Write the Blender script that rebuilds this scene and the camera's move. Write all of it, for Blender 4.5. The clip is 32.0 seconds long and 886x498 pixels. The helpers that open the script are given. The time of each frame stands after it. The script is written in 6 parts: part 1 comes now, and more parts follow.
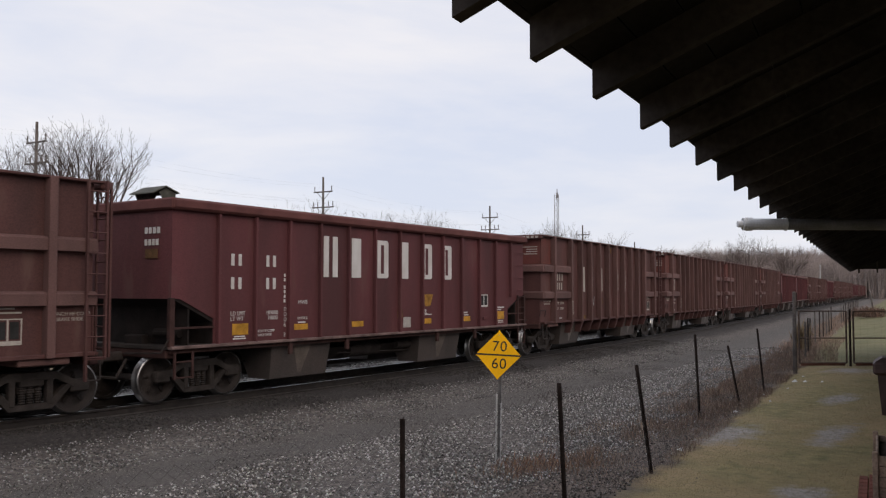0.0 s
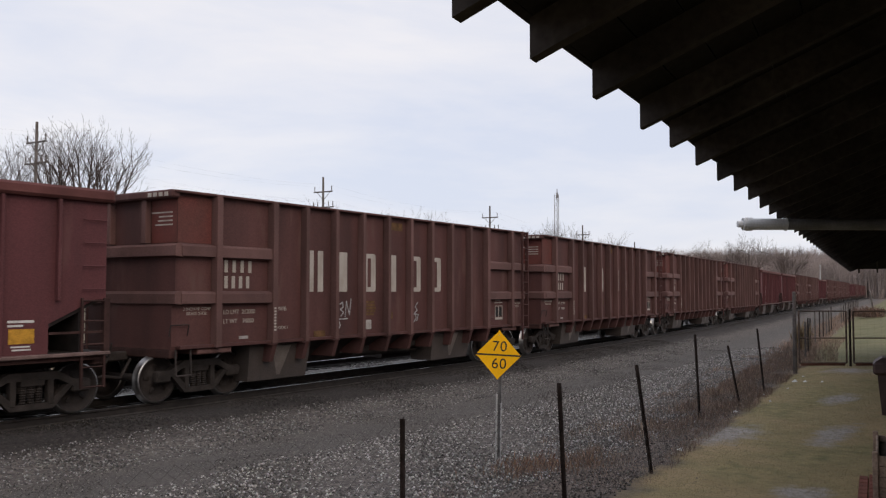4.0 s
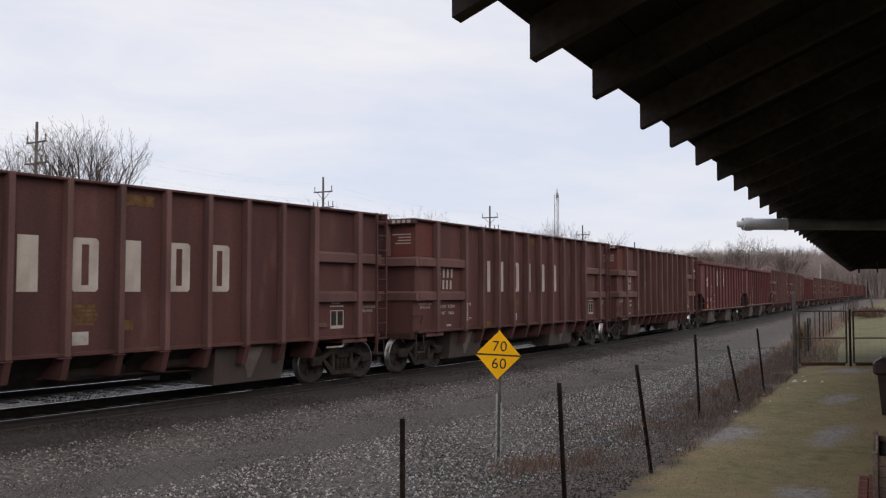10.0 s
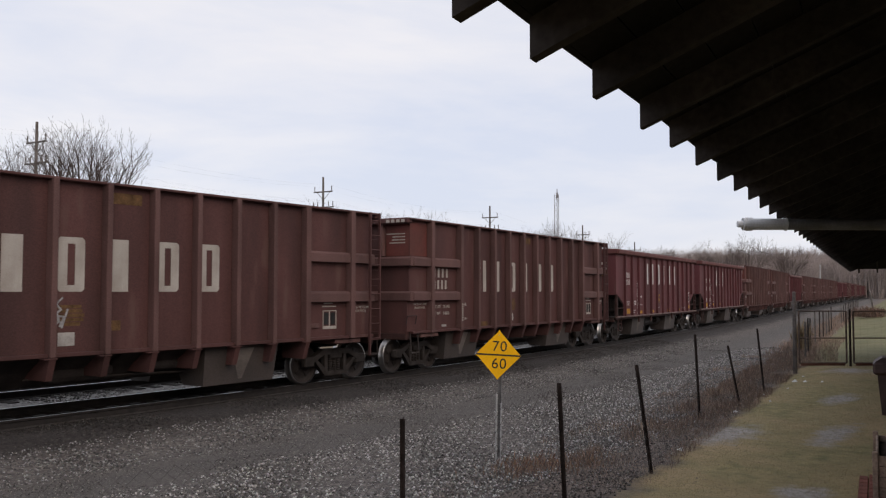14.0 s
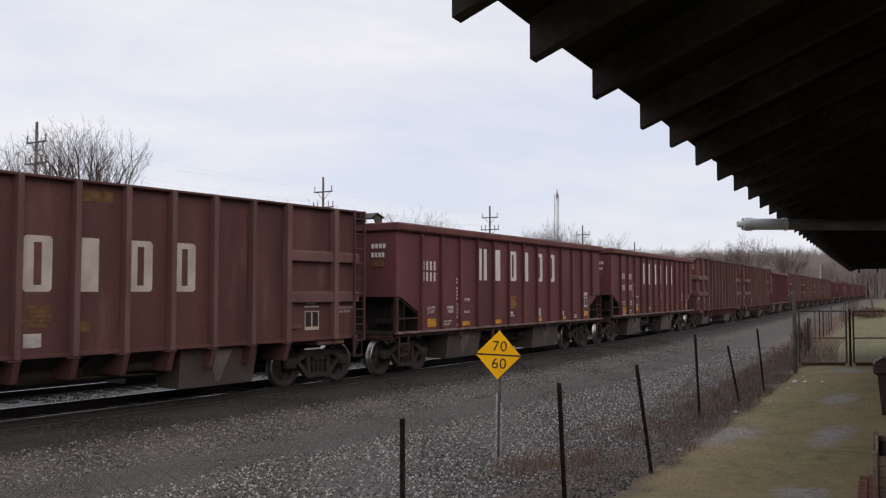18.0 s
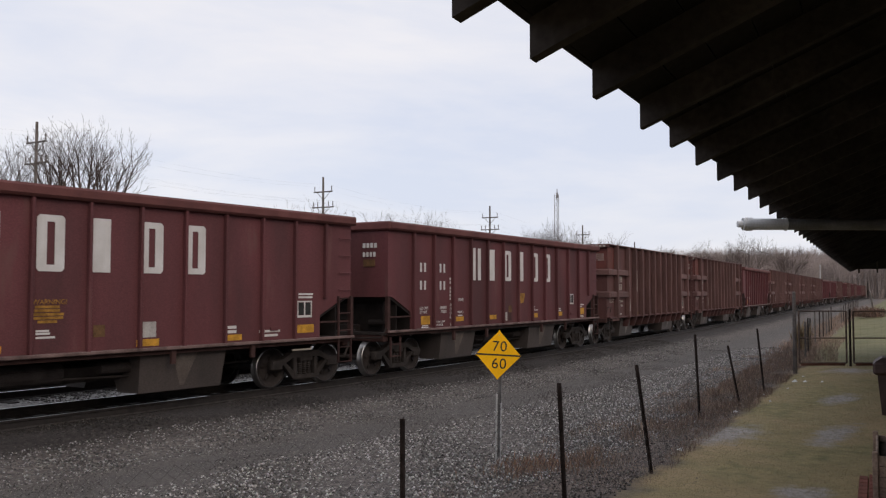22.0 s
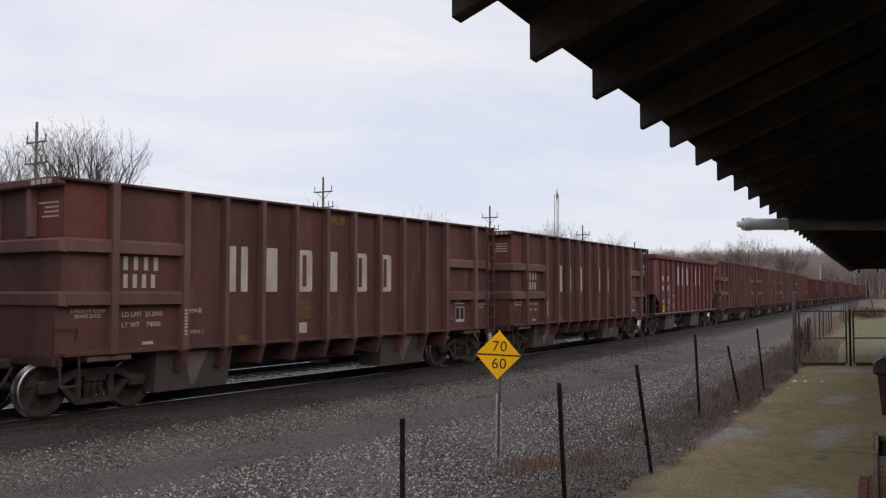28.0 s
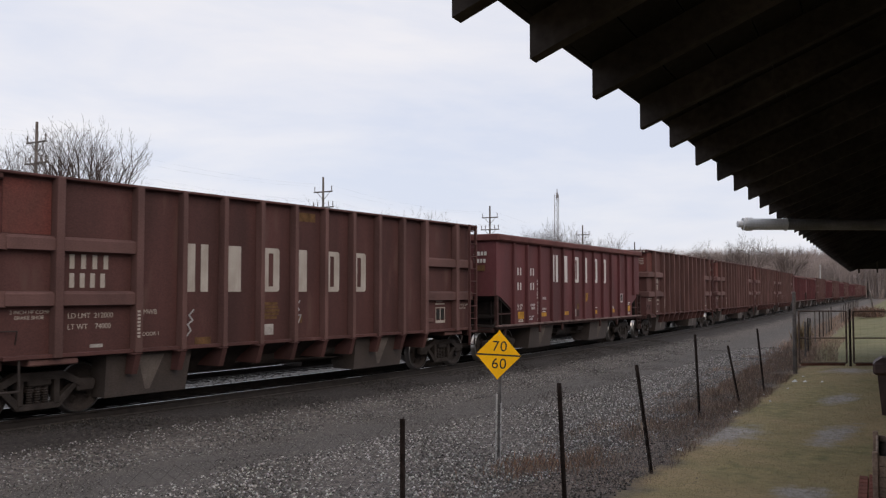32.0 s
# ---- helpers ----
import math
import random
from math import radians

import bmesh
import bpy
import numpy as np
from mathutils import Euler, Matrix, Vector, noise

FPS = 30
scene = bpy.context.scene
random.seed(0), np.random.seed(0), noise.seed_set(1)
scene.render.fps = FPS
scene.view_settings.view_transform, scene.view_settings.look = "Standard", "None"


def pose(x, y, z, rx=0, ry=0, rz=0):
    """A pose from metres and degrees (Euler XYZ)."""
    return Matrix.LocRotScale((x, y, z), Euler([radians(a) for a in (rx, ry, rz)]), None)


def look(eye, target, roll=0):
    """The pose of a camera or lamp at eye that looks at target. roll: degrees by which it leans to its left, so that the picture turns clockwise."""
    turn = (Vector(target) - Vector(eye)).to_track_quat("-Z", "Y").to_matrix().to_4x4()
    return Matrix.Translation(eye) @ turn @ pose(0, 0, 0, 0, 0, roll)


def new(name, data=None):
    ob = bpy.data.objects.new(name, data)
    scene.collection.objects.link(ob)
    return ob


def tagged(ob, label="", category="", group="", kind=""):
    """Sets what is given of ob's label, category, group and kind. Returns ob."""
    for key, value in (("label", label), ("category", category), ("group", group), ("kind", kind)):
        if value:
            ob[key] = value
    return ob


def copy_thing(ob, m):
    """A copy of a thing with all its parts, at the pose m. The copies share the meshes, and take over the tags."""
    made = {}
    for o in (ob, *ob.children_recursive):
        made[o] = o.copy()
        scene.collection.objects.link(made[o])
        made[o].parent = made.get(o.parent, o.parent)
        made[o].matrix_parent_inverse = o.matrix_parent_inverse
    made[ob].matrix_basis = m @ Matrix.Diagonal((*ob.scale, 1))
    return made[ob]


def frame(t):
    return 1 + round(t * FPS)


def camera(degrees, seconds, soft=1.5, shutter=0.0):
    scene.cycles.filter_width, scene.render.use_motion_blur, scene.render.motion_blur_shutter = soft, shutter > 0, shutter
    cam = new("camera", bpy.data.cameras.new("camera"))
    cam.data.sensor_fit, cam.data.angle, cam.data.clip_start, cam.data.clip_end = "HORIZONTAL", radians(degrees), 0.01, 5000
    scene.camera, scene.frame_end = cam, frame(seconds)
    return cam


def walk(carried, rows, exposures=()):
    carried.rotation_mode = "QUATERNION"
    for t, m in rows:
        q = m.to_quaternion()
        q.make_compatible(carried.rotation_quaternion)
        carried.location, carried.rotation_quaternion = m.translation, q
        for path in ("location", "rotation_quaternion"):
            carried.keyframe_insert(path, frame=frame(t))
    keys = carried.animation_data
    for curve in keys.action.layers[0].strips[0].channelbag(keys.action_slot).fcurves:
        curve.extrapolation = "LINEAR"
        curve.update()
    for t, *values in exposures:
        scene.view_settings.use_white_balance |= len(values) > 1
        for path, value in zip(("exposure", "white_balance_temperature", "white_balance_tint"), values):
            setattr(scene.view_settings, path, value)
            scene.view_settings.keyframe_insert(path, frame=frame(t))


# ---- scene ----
# ---------- camera: stands still under the eave of a small depot ----------
EYE = (0.0, 0.0, 2.158)
AHEAD = (0.80782, 0.587401, 0.048852)
VIEW = look(EYE, [e + 10 * a for e, a in zip(EYE, AHEAD)])
cam = camera(53.96, 32.0, soft=1.25, shutter=0.15)
walk(cam, [(0.0, VIEW), (32.0, VIEW)], exposures=[(0.0, 0.0), (32.0, 0.0)])

# ---------- overcast winter sky and a broad weak sun ----------
SUN_ELEV, SUN_ROT = radians(32), radians(202)
world = bpy.data.worlds.new("overcast_sky")
scene.world = world
world.use_nodes = True
wn, wl = world.node_tree.nodes, world.node_tree.links
wn.clear()


def wnode(kind, **inputs):
    n = wn.new(kind)
    for k, v in inputs.items():
        n.inputs[k].default_value = v
    return n


sky = wn.new("ShaderNodeTexSky")
sky.sky_type, sky.sun_disc = "NISHITA", False
sky.sun_elevation, sky.sun_rotation = SUN_ELEV, SUN_ROT
sky_dim = wn.new("ShaderNodeMix")
sky_dim.data_type, sky_dim.blend_type = "RGBA", "MULTIPLY"
sky_dim.inputs[0].default_value = 1.0
sky_dim.inputs[7].default_value = (0.12, 0.12, 0.12, 1)
wl.new(sky.outputs[0], sky_dim.inputs[6])
coords = wn.new("ShaderNodeTexCoord")
stretch = wn.new("ShaderNodeMapping")
stretch.inputs["Scale"].default_value = (1.6, 1.6, 7.0)
stretch.inputs["Rotation"].default_value = (0.0, radians(4), 0.4)
wl.new(coords.outputs["Generated"], stretch.inputs[0])
cloud = wnode("ShaderNodeTexNoise", Scale=1.5, Detail=6.0, Roughness=0.55, Distortion=0.3)
wl.new(stretch.outputs[0], cloud.inputs["Vector"])
cloud_ramp = wn.new("ShaderNodeValToRGB")
cloud_ramp.color_ramp.elements[0].position, cloud_ramp.color_ramp.elements[1].position = 0.36, 0.66
cloud_ramp.color_ramp.elements[0].color = (0.718, 0.757, 0.886, 1)
cloud_ramp.color_ramp.elements[1].color = (0.915, 0.894, 0.928, 1)
wl.new(cloud.outputs["Fac"], cloud_ramp.inputs[0])
sky_mix = wn.new("ShaderNodeMix")
sky_mix.data_type = "RGBA"
sky_mix.inputs[0].default_value = 0.92
wl.new(sky_dim.outputs[2], sky_mix.inputs[6])
wl.new(cloud_ramp.outputs[0], sky_mix.inputs[7])
sky_out = wnode("ShaderNodeBackground", Strength=1.0)
wl.new(sky_mix.outputs[2], sky_out.inputs[0])
wl.new(sky_out.outputs[0], wn.new("ShaderNodeOutputWorld").inputs[0])

sun = new("sun", bpy.data.lights.new("sun", "SUN"))
sun.data.energy, sun.data.angle, sun.data.color = 1.05, radians(40), (1.0, 0.80, 0.62)
sun.matrix_basis = look((0, 0, 0), (-math.cos(SUN_ELEV) * math.sin(SUN_ROT), -math.cos(SUN_ELEV) * math.cos(SUN_ROT), -math.sin(SUN_ELEV)))

# ---------- materials ----------


def material(name, colour, rough=0.8, metal=0.0, scale=6.0, vary=0.25, fine=60.0, bump=0.15, streak=0.0, tint=None, random=0.0, coord="Object", stain=None, emit=None):
    """Base colour broken up at two scales, with fine relief; streak stretches the large one along z."""
    m = bpy.data.materials.new(name)
    m.use_nodes = True
    n, l = m.node_tree.nodes, m.node_tree.links
    shader = n["Principled BSDF"]
    shader.inputs["Roughness"].default_value, shader.inputs["Metallic"].default_value = rough, metal
    if rough > 0.6 and metal < 0.15:
        shader.inputs["Specular IOR Level"].default_value = 0.2
    tc = n.new("ShaderNodeTexCoord")
    mp = n.new("ShaderNodeMapping")
    mp.inputs["Scale"].default_value = (1, 1, 1 - 0.9 * streak)
    l.new(tc.outputs[coord], mp.inputs[0])
    big, small = n.new("ShaderNodeTexNoise"), n.new("ShaderNodeTexNoise")
    big.inputs["Scale"].default_value, big.inputs["Detail"].default_value = scale, 5
    small.inputs["Scale"].default_value, small.inputs["Detail"].default_value = fine, 4
    l.new(mp.outputs[0], big.inputs["Vector"])
    l.new(tc.outputs[coord], small.inputs["Vector"])
    ramp = n.new("ShaderNodeValToRGB")
    c2 = tint or [c * (1 - 1.6 * vary) for c in colour]
    ramp.color_ramp.elements[0].position, ramp.color_ramp.elements[1].position = 0.32, 0.66
    ramp.color_ramp.elements[0].color, ramp.color_ramp.elements[1].color = (*c2, 1), (*[c * (1 + 0.35 * vary) for c in colour], 1)
    l.new(big.outputs["Fac"], ramp.inputs[0])
    mul = n.new("ShaderNodeMix")
    mul.data_type, mul.blend_type = "RGBA", "MULTIPLY"
    mul.inputs[0].default_value = 1.0
    grain = n.new("ShaderNodeMapRange")
    grain.inputs["From Min"].default_value, grain.inputs["From Max"].default_value = 0.3, 0.7
    grain.inputs["To Min"].default_value, grain.inputs["To Max"].default_value = 1 - vary, 1 + 0.5 * vary
    l.new(small.outputs["Fac"], grain.inputs[0])
    l.new(ramp.outputs[0], mul.inputs[6])
    l.new(grain.outputs[0], mul.inputs[7])
    colour_out = mul.outputs[2]
    if stain:
        st = n.new("ShaderNodeTexNoise")
        st.inputs["Scale"].default_value, st.inputs["Detail"].default_value = stain[1], 6
        l.new(mp.outputs[0], st.inputs["Vector"])
        sr = n.new("ShaderNodeMapRange")
        sr.inputs["From Min"].default_value, sr.inputs["From Max"].default_value = stain[2], stain[2] + 0.12
        l.new(st.outputs["Fac"], sr.inputs[0])
        sm = n.new("ShaderNodeMix")
        sm.data_type = "RGBA"
        sm.inputs[7].default_value = (*stain[0], 1)
        l.new(sr.outputs[0], sm.inputs[0])
        l.new(colour_out, sm.inputs[6])
        colour_out = sm.outputs[2]
    if random:
        oi, hsv = n.new("ShaderNodeObjectInfo"), n.new("ShaderNodeHueSaturation")
        rr = n.new("ShaderNodeMapRange")
        rr.inputs["To Min"].default_value, rr.inputs["To Max"].default_value = 1 - random, 1 + random
        l.new(oi.outputs["Random"], rr.inputs[0])
        l.new(rr.outputs[0], hsv.inputs["Value"])
        l.new(colour_out, hsv.inputs["Color"])
        colour_out = hsv.outputs[0]
    l.new(colour_out, shader.inputs["Base Color"])
    if bump:
        b = n.new("ShaderNodeBump")
        b.inputs["Strength"].default_value, b.inputs["Distance"].default_value = bump, 0.02
        l.new(small.outputs["Fac"], b.inputs["Height"])
        l.new(b.outputs[0], shader.inputs["Normal"])
    if emit:
        shader.inputs["Emission Color"].default_value, shader.inputs["Emission Strength"].default_value = (*emit[0], 1), emit[1]
    return m


BROWN = material("brown_freight_paint", (0.099, 0.0455, 0.0425), 0.72, 0, 1.3, 0.24, 45, 0.06, 0.85, (0.065, 0.033, 0.031), 0.08, stain=((0.110, 0.062, 0.055), 2.6, 0.60))
# lighter than the sheets: dust, and the light ribs catch put into colour
RIB_BROWN = material("dusty_lit_rib_paint", (0.140, 0.077, 0.071), 0.75, 0, 1.5, 0.24, 45, 0.06, 0.7, (0.096, 0.054, 0.050), 0.10)
FRESH_RED = material("older_red_primer", (0.150, 0.046, 0.040), 0.75, 0, 1.6, 0.3, 45, 0.05, 0.5, (0.105, 0.046, 0.039))
MAROON = material("maroon_freight_paint", (0.118, 0.0405, 0.0445), 0.68, 0, 1.2, 0.24, 45, 0.05, 0.85, (0.082, 0.034, 0.036), 0.07, stain=((0.124, 0.058, 0.056), 2.4, 0.62))
MAROON_RIM = material("faded_maroon_rim", (0.135, 0.052, 0.048), 0.7, 0, 2.0, 0.2, 50, 0.05, 0.0)
UNDER = material("sooty_steel", (0.050, 0.042, 0.040), 0.8, 0.1, 3.0, 0.3, 50, 0.1)
TRUCK = material("dusty_cast_steel", (0.047, 0.040, 0.0375), 0.8, 0.1, 4.0, 0.3, 60, 0.15)
CHUTE = material("scoured_chute_steel", (0.078, 0.063, 0.058), 0.7, 0.2, 1.5, 0.3, 40, 0.08, 0.5, (0.054, 0.046, 0.043))
# bare wear on the gussets; on the gate shafts, painted-in sky light
CHUTE_WORN_SHAFT_LIT = material("worn_chute_lit_shaft", (0.19, 0.165, 0.15), 0.6, 0.3, 3.0, 0.25, 40, 0.05, 0.4)
DUSTY_MAROON = material("dusty_dark_maroon", (0.062, 0.032, 0.029), 0.8, 0, 3.0, 0.3, 50, 0.06)
# dust plus a painted highlight along the sill's lit flange
SILL = material("dusty_lit_sill", (0.19, 0.13, 0.12), 0.7, 0, 3.0, 0.35, 50, 0.05)
WHEEL = material("rolled_wheel_steel", (0.043, 0.036, 0.034), 0.75, 0.1, 5.0, 0.3, 40, 0.1)
TREAD = material("polished_tread", (0.42, 0.415, 0.415), 0.34, 1.0, 8.0, 0.1, 80, 0.02)
WHITE_PAINT = material("offwhite_lettering_paint", (0.60, 0.59, 0.585), 0.75, 0, 3.0, 0.12, 60, 0.03, 0.6, (0.49, 0.475, 0.455))
OLD_WHITE = material("dirty_cream_lettering_paint", (0.44, 0.41, 0.375), 0.78, 0, 3.0, 0.2, 60, 0.03, 0.6, (0.33, 0.295, 0.26))
YELLOW_MARK = material("faded_yellow_marking", (0.55, 0.29, 0.04), 0.7, 0, 6.0, 0.25, 60, 0.03)
WARN_YELLOW = material("dull_yellow_stencil", (0.36, 0.19, 0.04), 0.75, 0, 8.0, 0.3, 50, 0.02)
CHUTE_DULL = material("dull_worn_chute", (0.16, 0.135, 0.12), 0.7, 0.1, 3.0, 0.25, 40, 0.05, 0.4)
OLD_YELLOW = material("weathered_ochre_patch", (0.15, 0.085, 0.04), 0.8, 0, 6.0, 0.3, 40, 0.03)
GREY_PATCH = material("grey_patch_paint", (0.42, 0.40, 0.38), 0.8, 0, 6.0, 0.2, 60, 0.03)
BLACK_MARK = material("black_placard", (0.03, 0.03, 0.03), 0.7)
GRAFFITI = material("pale_spray_paint", (0.42, 0.42, 0.43), 0.8, 0, 10.0, 0.3, 60, 0.02)
# near-black: soot plus the shade inside the hopper ends, painted in
DARK_IN = material("shade_dark_hopper_slope", (0.026, 0.021, 0.020), 0.85, 0.1, 3.0, 0.3, 40, 0.1)
HOOD = material("dull_green_hood", (0.10, 0.10, 0.085), 0.8, 0, 4.0, 0.25, 40, 0.05)
RAIL = material("rusty_rail", (0.027, 0.022, 0.020), 0.75, 0.2, 6.0, 0.3, 50, 0.1)
RAIL_TOP = material("polished_rail_head", (0.42, 0.42, 0.43), 0.28, 1.0, 8.0, 0.1, 60, 0.02)
TIE = material("creosoted_tie", (0.030, 0.025, 0.022), 0.9, 0, 3.0, 0.35, 30, 0.4, 0, None, 0.25)
SIGN_YELLOW = material("yellow_sign_sheeting", (1.0, 0.52, 0.004), 0.65, 0, 3.0, 0.06, 40, 0.01)
SIGN_BLACK = material("sign_black", (0.025, 0.018, 0.015), 0.5)
GALV = material("galvanised_steel", (0.50, 0.50, 0.50), 0.6, 0.2, 8.0, 0.2, 60, 0.05)
POST_RUST = material("rusted_post_steel", (0.045, 0.032, 0.028), 0.85, 0.1, 10.0, 0.35, 60, 0.2)
WIRE = material("weathered_fence_wire", (0.15, 0.135, 0.125), 0.75, 0.1, 12.0, 0.3, 60, 0.0)
GATE_PAINT = material("rusted_gate_pipe", (0.16, 0.115, 0.095), 0.8, 0.1, 8.0, 0.35, 60, 0.1)
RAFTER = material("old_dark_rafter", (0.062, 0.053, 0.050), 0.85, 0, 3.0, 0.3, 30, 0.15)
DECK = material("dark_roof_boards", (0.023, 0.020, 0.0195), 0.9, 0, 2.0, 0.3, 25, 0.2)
SHINGLE = material("asphalt_roofing", (0.09, 0.09, 0.09), 0.95, 0, 3.0, 0.2, 60, 0.3)
PIPE = material("grey_plastic_pipe", (0.70, 0.70, 0.71), 0.5, 0, 5.0, 0.12, 60, 0.02)
# darker copy of the pipe grey, with the eave's shade painted in
PIPE_SHADED = material("eave_shaded_pipe", (0.22, 0.22, 0.225), 0.6, 0, 5.0, 0.2, 60, 0.02)
PAPER = material("white_paper", (0.8, 0.8, 0.78), 0.8, 0, 8.0, 0.1, 60, 0.02)
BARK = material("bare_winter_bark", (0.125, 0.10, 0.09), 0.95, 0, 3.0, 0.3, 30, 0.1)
# far branches: distance haze is put into this pale colour
FAR_BARK = material("haze_paled_far_branches", (0.37, 0.315, 0.30), 1.0, 0, 0.1, 0.25, 2.0, 0.0)
POLE_WOOD = material("weathered_pole_wood", (0.17, 0.15, 0.14), 0.9, 0, 3.0, 0.3, 30, 0.1)
WOOD = material("weathered_board", (0.38, 0.28, 0.22), 0.85, 0, 4.0, 0.3, 40, 0.2)
BIN = material("dark_brown_bin", (0.085, 0.050, 0.046), 0.6, 0, 4.0, 0.25, 40, 0.03)
BRICK = material("worn_red_brick", (0.26, 0.10, 0.075), 0.9, 0, 6.0, 0.3, 40, 0.3, 0, None, 0.2)
BLOCK_WALL = material("dark_painted_depot_wall", (0.11, 0.085, 0.07), 0.9, 0, 2.0, 0.15, 30, 0.2)

# ---------- building helpers ----------


class Shape:
    """Collects plain solids into one mesh."""

    def __init__(self):
        self.v, self.f = [], []

    def add(self, verts, faces):
        o = len(self.v)
        self.v += [tuple(p) for p in verts]
        self.f += [tuple(i + o for i in f) for f in faces]
        return self

    def box(self, x0, x1, y0, y1, z0, z1, bevel=0.0, m=None):
        """An upright box; with a bevel its edges are chamfered."""
        c, h = Vector(((x0 + x1) / 2, (y0 + y1) / 2, (z0 + z1) / 2)), Vector((abs(x1 - x0) / 2, abs(y1 - y0) / 2, abs(z1 - z0) / 2))
        b = min(bevel, *[0.45 * a for a in h])
        if b <= 0:
            v = [Vector((sx * h.x, sy * h.y, sz * h.z)) for sx in (-1, 1) for sy in (-1, 1) for sz in (-1, 1)]
            f = [(0, 1, 3, 2), (4, 6, 7, 5), (0, 4, 5, 1), (2, 3, 7, 6), (0, 2, 6, 4), (1, 5, 7, 3)]
        else:
            v, at = [], {}
            for sx in (-1, 1):
                for sy in (-1, 1):
                    for sz in (-1, 1):
                        for a in range(3):
                            p = [sx * h.x, sy * h.y, sz * h.z]
                            for k in range(3):
                                if k != a:
                                    p[k] -= (sx, sy, sz)[k] * b
                            at[sx, sy, sz, a] = len(v)
                            v.append(Vector(p))
            f = []
            for a in range(3):
                u, w = (a + 1) % 3, (a + 2) % 3
                for s in (-1, 1):
                    q = []
                    for su, sw in ((-1, -1), (1, -1), (1, 1), (-1, 1)):
                        k = [0, 0, 0]
                        k[a], k[u], k[w] = s, su, sw
                        q.append(at[(*k, a)])
                    f.append(tuple(q if s > 0 else q[::-1]))
                for su in (-1, 1):
                    for sw in (-1, 1):
                        k0, k1 = [0, 0, 0], [0, 0, 0]
                        k0[a], k0[u], k0[w], k1[a], k1[u], k1[w] = -1, su, sw, 1, su, sw
                        q = [at[(*k0, u)], at[(*k1, u)], at[(*k1, w)], at[(*k0, w)]]
                        f.append(tuple(q if su * sw < 0 else q[::-1]))
            for sx in (-1, 1):
                for sy in (-1, 1):
                    for sz in (-1, 1):
                        q = [at[sx, sy, sz, a] for a in range(3)]
                        f.append(tuple(q if sx * sy * sz > 0 else q[::-1]))
        v = [p + c for p in v]
        return self.add([m @ p for p in v] if m else v, f)

    def prism(self, outline, axis, a0, a1, m=None):
        """A flat outline pushed along an axis: for y the outline is (x, z), for x (y, z), for z (x, y)."""
        put = {"y": lambda p, a: (p[0], a, p[1]), "x": lambda p, a: (a, p[0], p[1]), "z": lambda p, a: (p[0], p[1], a)}[axis]
        n = len(outline)
        v = [Vector(put(p, a)) for a in (a0, a1) for p in outline]
        f = [tuple(range(n))[::-1], tuple(range(n, 2 * n))] + [(i, (i + 1) % n, n + (i + 1) % n, n + i) for i in range(n)]
        return self.add([m @ p for p in v] if m else v, f)

    def rod(self, p0, p1, r0, r1=None, n=6, caps=True):
        p0, p1, r1 = Vector(p0), Vector(p1), r0 if r1 is None else r1
        d = (p1 - p0).normalized()
        a = d.orthogonal().normalized()
        b = d.cross(a)
        ring = [(math.cos(2 * math.pi * i / n), math.sin(2 * math.pi * i / n)) for i in range(n)]
        v = [p + (a * c + b * s) * r for p, r in ((p0, r0), (p1, r1)) for c, s in ring]
        f = [(i, (i + 1) % n, n + (i + 1) % n, n + i) for i in range(n)]
        if caps:
            f += [tuple(range(n))[::-1], tuple(range(n, 2 * n))]
        return self.add(v, f)

    def lathe(self, profile, axis, n=28):
        """profile: (along the axis, radius) rows turned about a line through the origin."""
        put = {"y": lambda a, c, s: (c, a, s), "x": lambda a, c, s: (a, c, s), "z": lambda a, c, s: (c, s, a)}[axis]
        v = [put(a, r * math.cos(2 * math.pi * i / n), r * math.sin(2 * math.pi * i / n)) for a, r in profile for i in range(n)]
        f = [(j * n + i, j * n + (i + 1) % n, (j + 1) * n + (i + 1) % n, (j + 1) * n + i) for j in range(len(profile) - 1) for i in range(n)]
        return self.add(v, f)

    def mesh(self, name, mat, smooth=False):
        me = bpy.data.meshes.new(name)
        me.from_pydata(self.v, [], self.f)
        if not smooth and len(self.f) < 4000:
            bm = bmesh.new()
            bm.from_mesh(me)
            bmesh.ops.recalc_face_normals(bm, faces=bm.faces)
            bm.to_mesh(me)
            bm.free()
        if smooth:
            me.polygons.foreach_set("use_smooth", [True] * len(me.polygons))
        me.materials.append(mat)
        me.update()
        return me


def part(name, shape, mat, parent, label="", smooth=False, at=None):
    """ONE mesh object under a thing or a part; shape may be a mesh already made."""
    ob = new(name, shape if isinstance(shape, bpy.types.Mesh) else shape.mesh(name, mat, smooth))
    ob.parent = parent
    if at:
        ob.matrix_basis = at
    return tagged(ob, label) if label else ob


def thing(name, label, category, at=None, group="", kind=""):
    ob = new(name)
    ob.empty_display_size = 0.2
    if at:
        ob.matrix_basis = at
    return tagged(ob, label, category, group, kind)


def solid(name, shape, mat, label, category="", group="", kind="", smooth=False, at=None):
    ob = new(name, shape.mesh(name, mat, smooth))
    if at:
        ob.matrix_basis = at
    return tagged(ob, label, category, group, kind)


